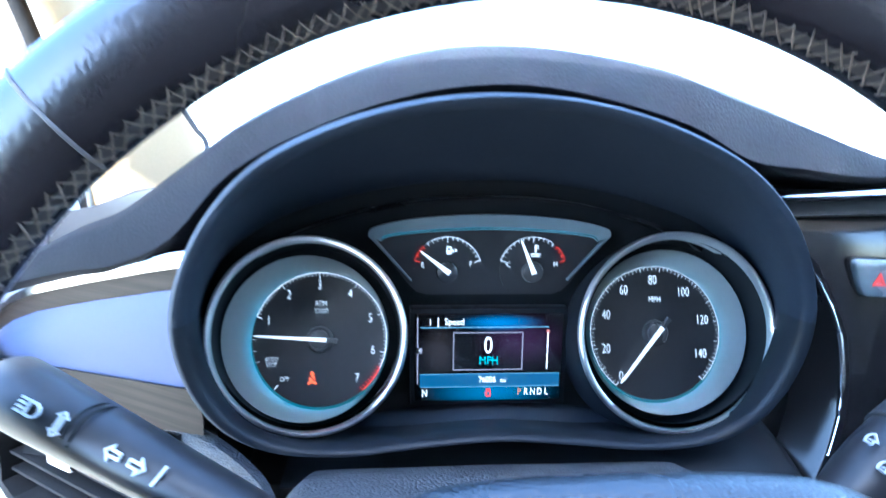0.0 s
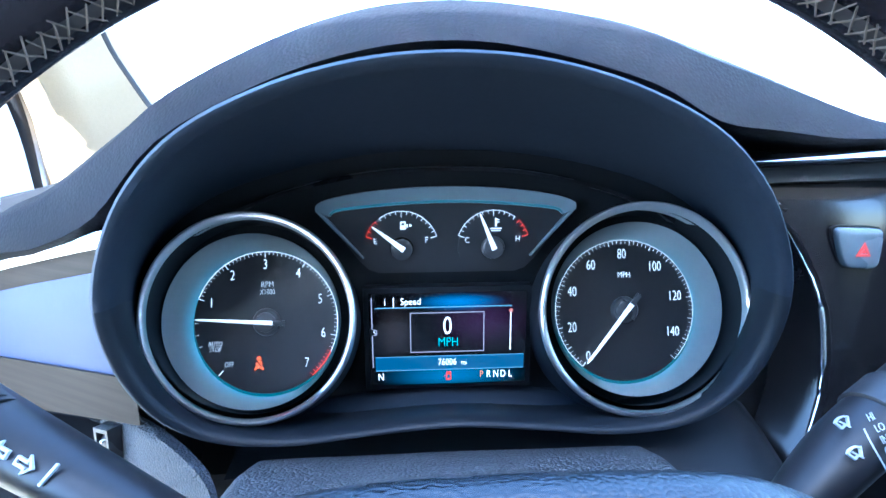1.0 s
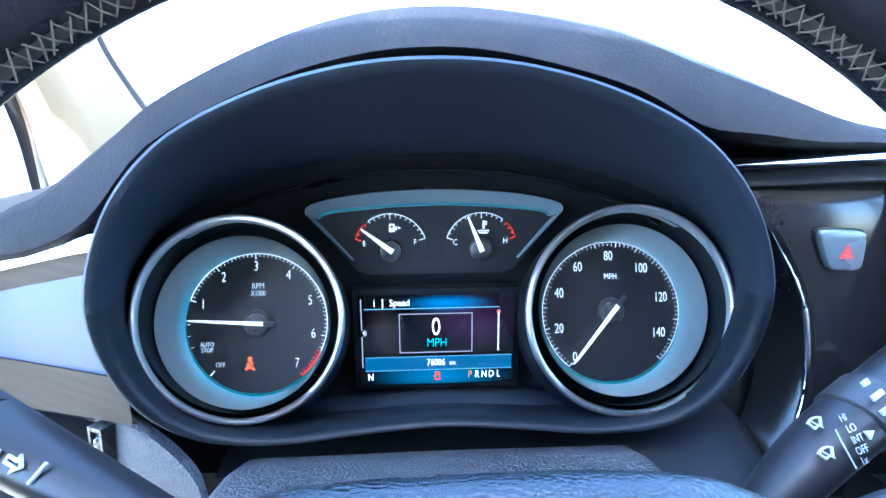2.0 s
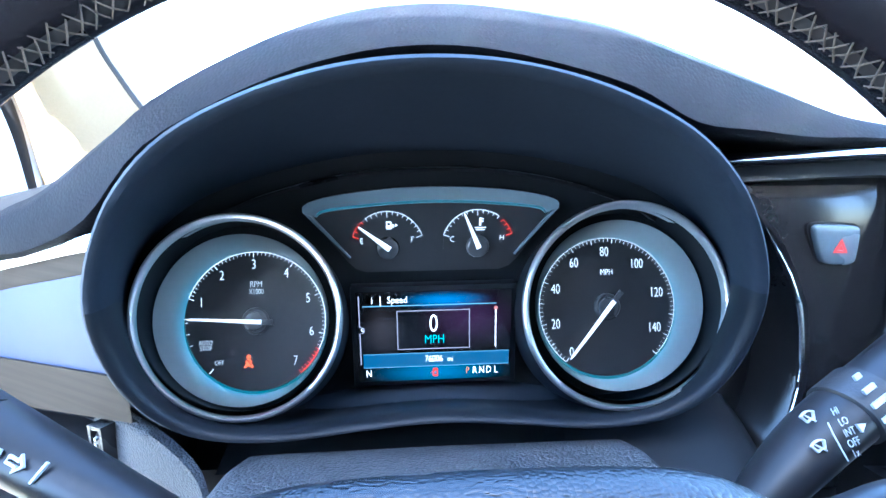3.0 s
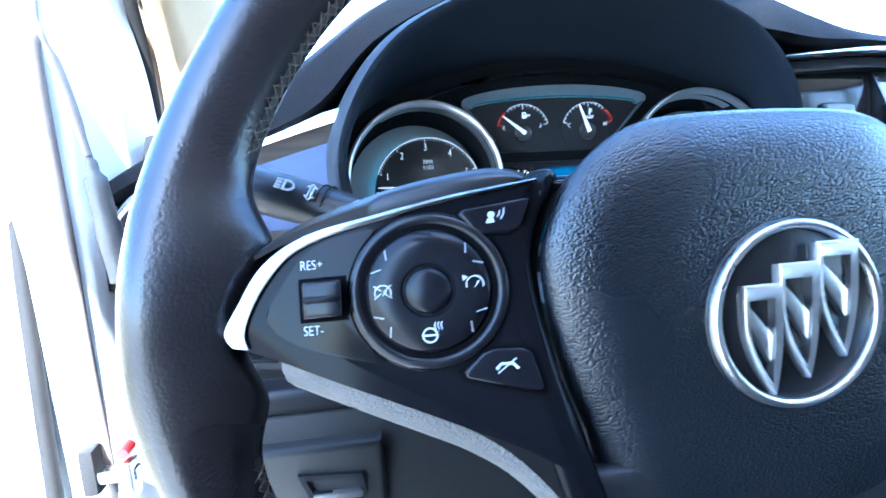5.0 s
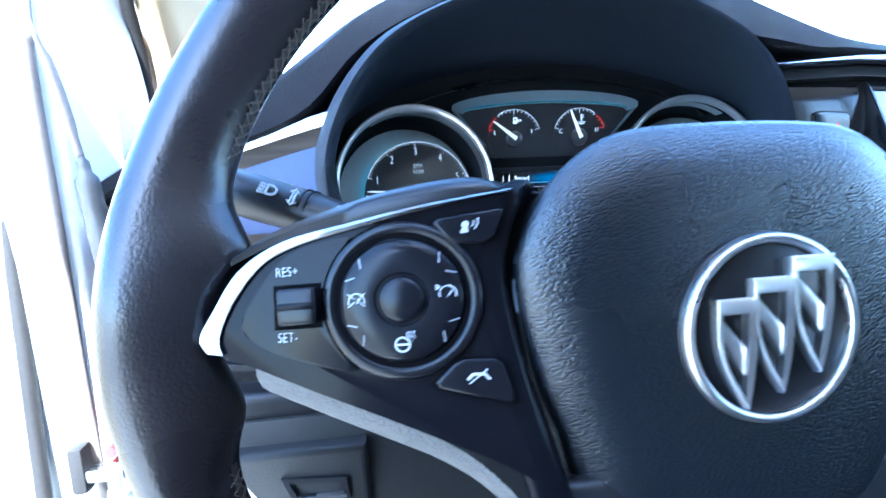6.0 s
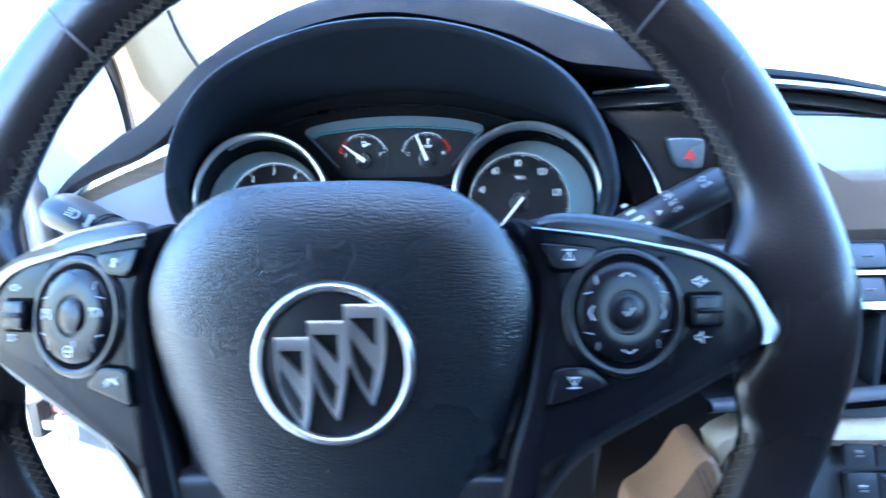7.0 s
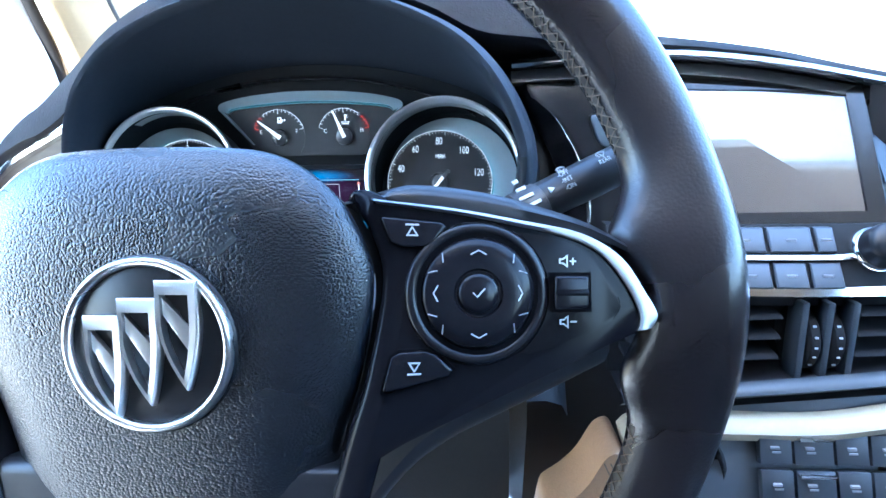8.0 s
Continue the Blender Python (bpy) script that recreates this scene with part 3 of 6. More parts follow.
    for z, xl, y0 in ((1161, 160, -9), (1158, 161, -11.5), (1146, 166, -15.5), (1140, 173, -16.5), (1131, 184, -17.5), (1118, 192, -18.5), (1105, 199, -20), (1085, 206, -22.5), (1060, 208, -26), (1040, 205, -30), (1018, 197, -35), (985, 180, -42)):
        gp.append([(xl - 16, y0 + 22, z), (xl - 5, y0 + 10, z), (xl - 1.2, y0 + 3, z), (xl + 1.2, y0 + 0.4, z), (xl + 5, y0, z), (222, y0, z), (246, y0, z), (262, y0 + 2, z), (272, y0 + 10, z)])
    part("gloss_panel", loft(gp, closed=False), "piano_black", dash, "glossy black panel beside the instruments", angle=50)
    # edge curving down beside the cluster: a satin tube stands in for its highlight
    part("edge_line", tube(smooth_line([(184, -16.5, 1131), (192, -17.5, 1118), (199, -19, 1105), (206, -21.5, 1085), (208, -25, 1060), (205, -29, 1040), (197, -34, 1018)], 6), [0.4] * 6 + [0.9] * 6 + [1.7] * 14 + [0.8] * 11, 8, flat=0.6), "satin", dash, "satin line painting the highlight on the glossy panel edge")
    # hazard switch
    out = smooth_line([(207.4, 1130), (208.6, 1132.6), (212.5, 1133.2), (221, 1132.9), (229.5, 1132.4), (233.4, 1131.4), (234.6, 1128.4), (234.7, 1121.5), (234.4, 1114), (233.2, 1111), (229.8, 1110), (224, 1110), (218.4, 1110.4), (215, 1112), (212.4, 1116), (209.6, 1123)], 3, closed=True)
    rim_o = [(222 + (x - 222) * 1.06, 1121.5 + (z - 1121.5) * 1.07) for x, z in out]
    key = part("hazard_switch", loft([[(222 + (x - 222) * s, y, 1121.5 + (z - 1121.5) * s) for x, z in out] for s, y in ((1.0, -12), (1.0, -20.2), (0.985, -21.4), (0.95, -22.2), (0.88, -22.5), (0.6, -22.5), (0.3, -22.5), (0.02, -22.5))], cap=(False, True)), "hazard_key", dash, "grey-blue hazard switch with a red triangle", angle=60)
    part("switch_surround", plate_between(rim_o, out, -19.4, -14), "dull_black", key)
    tri = [(219.6, 1117.4), (228.0, 1117.2), (223.7, 1125.0)]
    tri_in = [(221.6, 1118.6), (226.0, 1118.5), (223.7, 1122.6)]
    part("warning_triangle", merge(plate_between(tri, tri_in, -23.0, -22.0), prism([(222.6, 1119.2), (225.0, 1119.1), (223.7, 1121.4)], -23.0, -22.0)), "hazard_red", key, "dark red warning triangle")
    return dash


dash = build_dashboard()


def build_left_vent():
    A, B = Vector((-165, -28)), Vector((-320, 60))
    ang = math.degrees(math.atan2(88, -155))
    v = thing("air_vent", frame_at(-262, 22, 986, 0, 0, -29.6), "black dashboard air vent with slats and a chrome tab", "air vent")
    W = 78
    out = [(-W, 26), (-W + 14, 36), (W - 6, 28), (W, 20), (W - 4, -14), (W - 16, -24), (-W + 10, -40), (-W - 4, -30)]
    inn = [(x * 0.93, z * 0.84) for x, z in out]
    part("vent_frame", plate_between(out, inn, -10, 22), "dull_black", v)
    part("backing", prism([(x * 0.98, z * 0.96) for x, z in inn], 16, 20), "dull_black", v)
    for k, z in enumerate((17, 4, -9, -22)):
        b = box(-W * 0.95, W * 0.93, -4, 10, z - 1.3, z + 1.3, 0.8)
        b.transform(Matrix.Rotation(radians(3.0), 4, "Y"))
        part("slat", b, "dull_black", v)
    part("tab", box(-18, 8, -9, 0, 4, 12, 2.0), "satin", v, "chrome louvre tab")
    # column-side dimmer wheel and switch
    sw = thing("dimmer_switch", frame_at(-184, -18.5, 1018, 0, 0, -29.6), "thumbwheel dimmer in a grey bezel below the trim", "switch")
    part("bezel", plate_between([(-6.4, -14), (5.8, -12.6), (6.4, 13.6), (-5.8, 12.6)], [(-4.2, -11.6), (3.8, -10.6), (4.2, 11.2), (-3.8, 10.4)], -5, 6), "hub_grey", sw)
    part("thumbwheel", revolve([(0.1, -3.6), (10, -3.6), (11, -2.8), (11, 2.8), (10, 3.6), (0.1, 3.6)], 0, 0, 24), "smooth_black", sw).matrix_basis = Matrix.Translation((0, 6 * U, 0)) @ Matrix.Rotation(radians(90), 4, "Z")
    for z in (-5, -1.5, 2, 5.5):
        part("mark", box(-0.9, 0.9, -5.3, -2.6, z - 0.7, z + 0.7), "print_white", sw)


build_left_vent()


def build_lower_left():
    p = thing("coin_tray", frame_at(0, 0, 0), "closed dark storage tray with a recessed pull under the dashboard", "storage tray")
    part("tray_front", prism([(-240, 930), (-146, 930), (-144, 850), (-178, 850), (-206, 884)], -74, -48, 5, 3), "knee_plastic", p)
    part("pull_recess", plate_between([(-200, 913), (-160, 910), (-158, 894), (-194, 897)], [(-195.5, 909.5), (-163, 907), (-161.5, 897.5), (-191.5, 900)], -77, -66), "smooth_black", p)
    part("pull_lip", box(-192, -160, -79, -68, 894, 899, 2.0), "satin", p, "pale satin lower lip of the pull")
    k = thing("knee_panel", frame_at(0, 0, 0), "grey moulded knee panel under the steering column", "panel")
    part("panel", loft([[(xl + (150 - xl) * k, y, z) for k in (0, 0.1, 0.3, 0.5, 0.75, 1.0)] for xl, y, z in ((-288, -40, 954), (-270, -58, 944), (-236, -64, 926), (-204, -68, 894), (-180, -70, 860), (-165, -40, 800), (-160, 40, 740))], closed=False), "knee_plastic", k, angle=30)
    part("ledge", box(-285, -110, -58, -30, 944, 962, 6, 3), "smooth_black", k)


build_lower_left()


# ---------------------------------------------------------------- instrument cluster
CZ = 1080.0


def lip_loop(scale_x, scale_z, y, dz=0.0, top=0.0, low=0.0):
    half = [(0, 1223.5), (42, 1219.5), (84, 1206.5), (121, 1185), (147, 1152), (162, 1112), (160, 1078), (146, 1050), (122, 1035), (84, 1031), (42, 1035), (0, 1038)]
    full = half + [(-x, z) for x, z in half[-2:0:-1]]
    pts = smooth_line(full, 5, closed=True)
    return [(x * scale_x, y + (top if z > 1160 else top * max((z - 1040) / 120, 0)), 1115 + (z - 1115) * scale_z + dz - 7 * max((z - 1115) / 106, 0) - low * min(1.0, max((1090 - z) / 45, 0))) for x, z in pts]


def build_cluster():
    c = thing("instrument_cluster", frame_at(0, 0, 0), "car instrument cluster with two chrome-ringed dials and a lit screen", "instrument cluster")
    # hood: outer wall, rounded lip, inner wall running back to the face
    loops = [lip_loop(1.07, 1.03, 30, 2), lip_loop(1.055, 1.04, -6, 1, -3), lip_loop(1.046, 1.034, -24, 0, -7), lip_loop(1.032, 1.022, -36, 0, -10), lip_loop(1.012, 1.006, -44, 0, -13), lip_loop(0.99, 0.988, -47.5, 0, -14.5),
             lip_loop(0.97, 0.964, -47, 0, -14.5, 0.5), lip_loop(0.958, 0.938, -43, 0, -12.5, 1.6), lip_loop(0.955, 0.92, -36, 0, -9, 2.6), lip_loop(1.0, 0.84, -14, -8, -2, 8), lip_loop(1.10, 0.735, 12, -16, 0, 11)]
    part("hood", loft(loops), "hood_plastic", c, "smooth black cowl arching over the dials", angle=60)
    # dark skin over the hood's lower lip: its shade put into the colour
    part("lower_cowl", loft([[(x * 0.996, y - 0.7, z + 0.9) for x, y, z in lp[26:85]] for lp in loops[5:]], closed=False), "cowl_shade_black", c, "dark skin giving the hood's lower lip its shade", angle=60)
    face = [(x, z) for x, y, z in lip_loop(1.12, 0.76, 0, -14, 0, 11)]
    part("face_plate", prism(face, 7, 10), "well_black", c)
    # arched step over the small gauges
    arch_o = smooth_line([(-128, 1136), (-112, 1145), (-80, 1156), (-40, 1164), (0, 1166), (40, 1164), (80, 1156), (112, 1145), (128, 1136)], 4)
    arch_i = smooth_line([(-126.5, 1134), (-111, 1143), (-79.5, 1154), (-40, 1162), (0, 1164), (40, 1162), (79.5, 1154), (111, 1143), (126.5, 1134)], 4)
    part("arched_rib", loft([[(x, 8, z) for x, z in arch_o], [(x, -3, z) for x, z in arch_o], [(x, -4, z) for x, z in arch_i], [(x, 8, z) for x, z in arch_i]], closed=False), "smooth_black", c, "thin raised rib over the gauges")
    for side in (-1, 1):
        build_dial(c, side)
    build_gauges(c)
    build_screen(c)
    # lower apron
    ap = smooth_line([(-118, 1020), (-100, 1021), (-60, 1026), (0, 1028), (60, 1026), (100, 1021), (118, 1020)], 6)
    part("apron", loft([[(x, 6, z + 6), (x, -6, z + 2), (x, -18, z - 6), (x, -40, z - 10)] for x, z in ap], closed=False), "well_black", c)
    return c


def tip_back(obs, x0, y0, z0, degrees, dy, dz, size):
    """Leans meshes back about a crossways axis, then moves and sizes them."""
    m = Matrix.Translation(Vector((x0, y0 + dy, z0 + dz)) * U) @ Matrix.Rotation(radians(-degrees), 4, "X") @ Matrix.Scale(size, 4) @ Matrix.Translation(Vector((-x0, -y0, -z0)) * U)
    for ob in obs:
        ob.data.transform(m)


def build_dial(c, side):
    cx, cz = side * 108.2, CZ + 2.0
    name = "tachometer" if side < 0 else "speedometer"
    d = part(name, revolve([(0.1, 4), (52, 4), (52.5, 3), (52, -20), (51.5, -25)], side * 107, CZ + 3, 72, (4, -28, -side * 4, 9)), "well_black", c, "round dial with a chrome ring")
    # chrome ring, set forward
    rx, rz = side * 103, CZ + 12.6
    FL = [radians((40 if side < 0 else 140) - 84 + 168 * q / 60) for q in range(61)]
    part("ring_flare", loft([[(rx + (51.0 - 0.6) * math.cos(t), -23, rz + (51.0 - 0.6) * math.sin(t)) for t in FL], [(rx + (51.6 - 2.0 * max(0.0, math.cos(t - radians(40 if side < 0 else 140))) ** 0.8) * math.cos(t), -14, rz + (51.6 - 2.0 * max(0.0, math.cos(t - radians(40 if side < 0 else 140))) ** 0.8) * math.sin(t)) for t in FL]], closed=False), "ring_chrome", d, angle=60)
    part("chrome_ring", revolve([(50.9, -25.6), (51.0, -27.4), (51.4, -29.2), (52.2, -30.4), (53.3, -30.4), (54.2, -29.2), (54.7, -27)], rx, rz, 96, (-30, 8, side * 4, -9)), "ring_chrome", d, "polished chrome ring", angle=60)
    part("ring_wall", revolve([(54.6, -27.4), (55.0, -25), (55.4, -18), (57.0, 8)], rx, rz, 96, (-30, 8, side * 4, -9)), "cowl_shade_black", d, angle=60)
    # pale crescent, eccentric
    no, ni = 96, 96
    o = circle(cx, cz, 48.3, no)
    dx, dz = side * 99.3, CZ + 1.6
    i = circle(dx, dz, 38.8, ni)
    part("crescent", loft([[(x, 1.5, z) for x, z in o], [(x, 0, z) for x, z in o], [(x, -2.2, z) for x, z in i], [(x, 0, z) for x, z in i]]), "crescent_left" if side < 0 else "crescent_right", d, "pale silver crescent lit turquoise round the dial")
    i2 = circle(dx, dz, 39.9, ni)
    ang = [math.atan2(z - dz, x - dx) for x, z in i2]
    part("glow_line", loft([[(x, -2.5 - 0.1, z) for x, z in i], [(dx + (z2 := 38.82 + 1.5 * max(0.0, math.cos(a - radians(-90 + side * 12))) ** 0.9) * math.cos(a), -2.3, dz + z2 * math.sin(a)) for a in ang]]), "lit_cyan_soft", d, "lit turquoise edge")
    face = part("dial_face", revolve([(0.1, -3.2), (38.4, -3.2), (38.8, -2.6), (38.8, 0)], dx, dz, 96), "dial_face", d, "dark grey dial")
    y = -3.25
    if side < 0:
        step = 34.4
        a3 = 91.0
        big = [a3 - (n - 3) * step for n in range(0, 8)]
        big[0] = 228
        ang, ln, wd = [], [], []
        for k in range(0, 61):
            a = a3 + 2 * step - k * step / 10
            red = k >= 54
            if red:
                continue
            ang.append(a), ln.append(2.7 if k % 10 == 0 else 1.5), wd.append(0.34 if k % 10 == 0 else 0.2)
        part("scale", ticks(dx, dz, 38.0, ang, ln, wd, y), "lit_white", face, "white tick marks")
        ra = [a3 + 2 * step - k * step / 10 for k in range(54, 62)]
        part("red_scale", merge(ticks(dx, dz, 38.0, ra, [2.0] * 8, [0.3] * 8, y), loft([[(x, y - 0.2, z) for x, z in arc(dx, dz, 38.4, ra[0], ra[-1])], [(x, y - 0.2, z) for x, z in arc(dx, dz, 37.8, ra[0], ra[-1])]], closed=False)), "lit_red", face, "red limit marks")
        part("scale_line", loft([[(x, y - 0.2, z) for x, z in arc(dx, dz, 38.5, ra[0], 160, 60)], [(x, y - 0.2, z) for x, z in arc(dx, dz, 38.1, ra[0], 160, 60)]], closed=False), "lit_white", face)
        low = [228, 200]
        part("scale", ticks(dx, dz, 38.0, low + [180, 190], [3.4, 1.6, 1.6, 1.6], [0.5, 0.32, 0.32, 0.32], y), "lit_white", face)
        for n in range(1, 8):
            a = radians(a3 - (n - 3) * step)
            word("numeral", str(n), 7.7, "lit_white", face, dx + 31.2 * math.cos(a), y, dz + 31.2 * math.sin(a), squeeze=0.7)
        word("lettering", "RPM", 4.6, "lit_grey", face, dx + 0.5, y, dz + 20.3, squeeze=0.8)
        word("lettering", "X1000", 4.2, "lit_grey", face, dx + 0.5, y, dz + 16.2, squeeze=0.72)
        word("lettering", "AUTO", 3.6, "lit_grey", face, dx - 27.2, y, dz - 11.4, squeeze=0.75)
        word("lettering", "STOP", 3.6, "lit_grey", face, dx - 27.2, y, dz - 14.4, squeeze=0.75)
        word("lettering", "OFF", 3.9, "lit_grey", face, dx - 20.0, y, dz - 22.6, squeeze=0.75)
        # belt reminder
        bx, bz = dx - 4.2, dz - 22.6
        belt = merge(prism(circle(bx + 0.1, bz + 3.0, 1.2, 16), y - 0.2, y), prism([(bx - 0.8, bz + 1.6), (bx + 1.0, bz + 1.6), (bx + 2.0, bz + 0.2), (bx + 1.3, bz - 0.6), (bx + 2.9, bz - 2.6), (bx + 2.2, bz - 3.3), (bx + 0.1, bz - 1.9), (bx - 2.0, bz - 3.3), (bx - 2.7, bz - 2.6), (bx - 1.1, bz - 0.6), (bx - 1.8, bz + 0.2)], y - 0.2, y))
        part("belt_lamp", belt, "lit_belt", face, "lit orange-red seat belt lamp")
        part("belt_strap", prism([(bx - 1.1, bz + 1.3), (bx - 0.6, bz + 1.7), (bx + 1.7, bz - 1.1), (bx + 1.2, bz - 1.5)], y - 0.35, y - 0.2), "dial_face", face)
        ndl, tip, tail = 176.2, 37.0, 10.5
    else:
        where = {20: 197, 40: 160, 60: 126, 80: 91, 100: 53, 120: 14, 140: -25}
        ang, ln, wd = [], [], []
        a0, a1 = 231.0, -45.0
        for k in range(0, 151):
            v = k
            a = a0 + (a1 - a0) * k / 150
            ang.append(a), ln.append(2.4 if k % 10 == 0 else 1.7), wd.append(0.3 if k % 10 == 0 else 0.15)
        part("scale", ticks(dx, dz, 38.0, ang[::2], ln[::2], wd[::2], y), "lit_white", face, "white tick marks")
        part("scale_line", loft([[(x, y - 0.2, z) for x, z in arc(dx, dz, 38.5, a1, a0, 80)], [(x, y - 0.2, z) for x, z in arc(dx, dz, 38.2, a1, a0, 80)]], closed=False), "lit_white", face)
        for n, a in where.items():
            a = radians(a)
            r = 30.6 if n < 100 else 29.4
            word("numeral", str(n), 7.7, "lit_white", face, dx + r * math.cos(a), y, dz + r * math.sin(a), squeeze=0.66)
        word("numeral", "0", 7.4, "lit_white", face, dx - 20.8, y, dz - 24.6, squeeze=0.74)
        word("lettering", "MPH", 4.6, "lit_white", face, dx + 0.4, y, dz + 19.2, squeeze=0.8)
        ndl, tip, tail = 230.6, 36.0, 11.0
    a = radians(ndl)
    ca, sa = math.cos(a), math.sin(a)

    def rot(pts):
        return [(dx + u * ca - w * sa, dz + u * sa + w * ca) for u, w in pts]

    needle = part("needle", prism(rot([(-4.2, -1.15), (-4.2, 1.15), (tip - 3, 0.5), (tip, 0.0), (tip - 3, -0.5)]), y - 5.2, y - 3.6, 0.4), "lit_needle", d, "white pointer")
    part("needle_tail", prism(rot([(-tail, -1.5), (-tail, 1.5), (-4.3, 1.2), (-4.3, -1.2)]), y - 5.1, y - 3.6, 0.4), "hub_grey", needle, "dark counterweight")
    part("hub", revolve([(0.1, -6.4), (4.6, -6.4), (5.2, -6.0), (5.4, -5.2), (6.6, -5.2), (7.2, -4.6), (7.6, -3.2)], dx, dz, 40), "hub_grey", d, "dark grey pointer hub")
    # the dials are tipped back to face the driver
    big = 1.0 if side < 0 else 1.05
    ring = [ob for ob in d.children if ob.name.split(".")[0] in ("chrome_ring", "ring_flare", "ring_wall")]
    plate = [q for ob in d.children if ob not in ring for q in [ob] + ob.children_recursive]
    tip_back(ring, rx, -27, rz, 10, 0, -0.5, big)
    tip_back(plate, dx, -3, dz, 14, -6, 2.0 if side < 0 else 4.0, 1.0 + (big - 1.0) * 0.6)
    tip_back([d], rx, -12, rz - 4, 10, 0, 0, big)


def build_gauges(c):
    g = part("gauge_bay", prism([(-70, 1142), (-66, 1148), (0, 1154), (66, 1148), (70, 1142), (49, 1114), (44, 1109), (38, 1107), (-38, 1107), (-44, 1109), (-49, 1114)], 2, 8), "dial_face", c, "dark bay holding the fuel and temperature gauges")
    top_o = smooth_line([(-71.5, 1142.5), (-69, 1147.5), (-50, 1152), (-25, 1154.6), (0, 1155.4), (25, 1154.6), (50, 1152), (69, 1147.5), (71.5, 1142.5)], 5)
    top_i = smooth_line([(-64, 1139.5), (-60, 1142), (-45, 1144), (-22, 1145.8), (0, 1146.4), (22, 1145.8), (45, 1144), (60, 1142), (64, 1139.5)], 5)
    part("pale_band", loft([[(x, 2, z) for x, z in top_o], [(x, -1.5, z) for x, z in top_o], [(x, -0.5, z) for x, z in top_i], [(x, 2, z) for x, z in top_i]], closed=False), "crescent", g, "pale silver band")
    part("glow_line", loft([[(x, -0.9, z + 1.6) for x, z in top_i], [(x, -0.4, z) for x, z in top_i]], closed=False), "lit_cyan_soft", g)
    for s in (-1, 1):
        leg = [(s * 71.5, 1142.5), (s * 67.2, 1140.4), (s * 46.4, 1116.2), (s * 46.9, 1115.8)]
        part("pale_leg", prism(leg if s > 0 else leg[::-1], -1, 2), "crescent", g)
    for cx, lo, hi, a, red_left in ((-25.4, "E", "F", 142.5, True), (25.6, "C", "H", 112.5, False)):
        z0 = 1121.8
        y = 0.0
        m = part("fuel_gauge" if red_left else "temperature_gauge", prism(arc(cx, z0, 19.6, -38, 218, 48), 1.4, 2.2), "dial_face", g)
        A = [162 - k * 9 for k in range(17)]
        L = [3.4 if k in (0, 8, 16) else 1.8 for k in range(17)]
        red = slice(0, 4) if red_left else slice(13, 17)
        keep = [k for k in range(17) if k not in range(*red.indices(17))]
        part("scale", merge(ticks(cx, z0, 20.4, [A[k] for k in keep], [L[k] for k in keep], [0.3] * len(keep), y), loft([[(x, y - 0.2, z) for x, z in arc(cx, z0, 20.55, A[keep[0]], A[keep[-1]])], [(x, y - 0.2, z) for x, z in arc(cx, z0, 20.25, A[keep[0]], A[keep[-1]])]], closed=False)), "lit_white", m, "white gauge marks")
        part("red_scale", merge(ticks(cx, z0, 20.4, A[red], L[red], [0.4] * 4, y), loft([[(x, y - 0.2, z) for x, z in arc(cx, z0, 20.6, A[red][0], A[red][-1])], [(x, y - 0.2, z) for x, z in arc(cx, z0, 20.3, A[red][0], A[red][-1])]], closed=False)), "lit_red", m, "red gauge marks")
        word("lettering", lo, 4.6, "lit_white", m, cx - 14.6, y, z0 + 3.6, squeeze=0.85)
        word("lettering", hi, 4.6, "lit_white", m, cx + 13.8, y, z0 + 4.0, squeeze=0.85)
        r = radians(a)
        ca, sa = math.cos(r), math.sin(r)
        pts = [(-1.5, -1.5), (-1.5, 1.5), (19.5, 0.45), (20.3, 0), (19.5, -0.45)]
        part("needle", prism([(cx + u * ca - w * sa, z0 + u * sa + w * ca) for u, w in pts], y - 3.4, y - 2.0, 0.4), "lit_needle", m, "white pointer")
        part("hub", revolve([(0.1, -2.2), (5.0, -2.2), (6.0, -1.6), (6.6, 0.8)], cx, z0 - 0.8, 36), "hub_grey", m)
        ix, iz = cx + 1.4, z0 + 12.4
        if red_left:
            part("pump_icon", merge(plate_between([(ix - 2, iz - 2.2), (ix + 1, iz - 2.2), (ix + 1, iz + 2.2), (ix - 2, iz + 2.2)], [(ix - 1.3, iz), (ix + 0.3, iz), (ix + 0.3, iz + 1.5), (ix - 1.3, iz + 1.5)], y - 0.3, y), box(ix + 1.2, ix + 2.2, y - 0.3, y, iz - 1.2, iz + 0.6), prism([(ix + 3.0, iz - 0.9), (ix + 4.6, iz), (ix + 3.0, iz + 0.9)], y - 0.3, y)), "lit_white", m)
        else:
            part("thermometer_icon", merge(box(ix - 0.5, ix + 0.5, y - 0.3, y, iz - 1.2, iz + 3.4), box(ix + 0.5, ix + 1.9, y - 0.3, y, iz + 1.0, iz + 1.6), box(ix + 0.5, ix + 1.9, y - 0.3, y, iz + 2.4, iz + 3.0), box(ix - 3.2, ix + 3.2, y - 0.3, y, iz - 2.6, iz - 2.0), box(ix - 2.6, ix + 2.6, y - 0.3, y, iz - 3.8, iz - 3.2)), "lit_white", m)


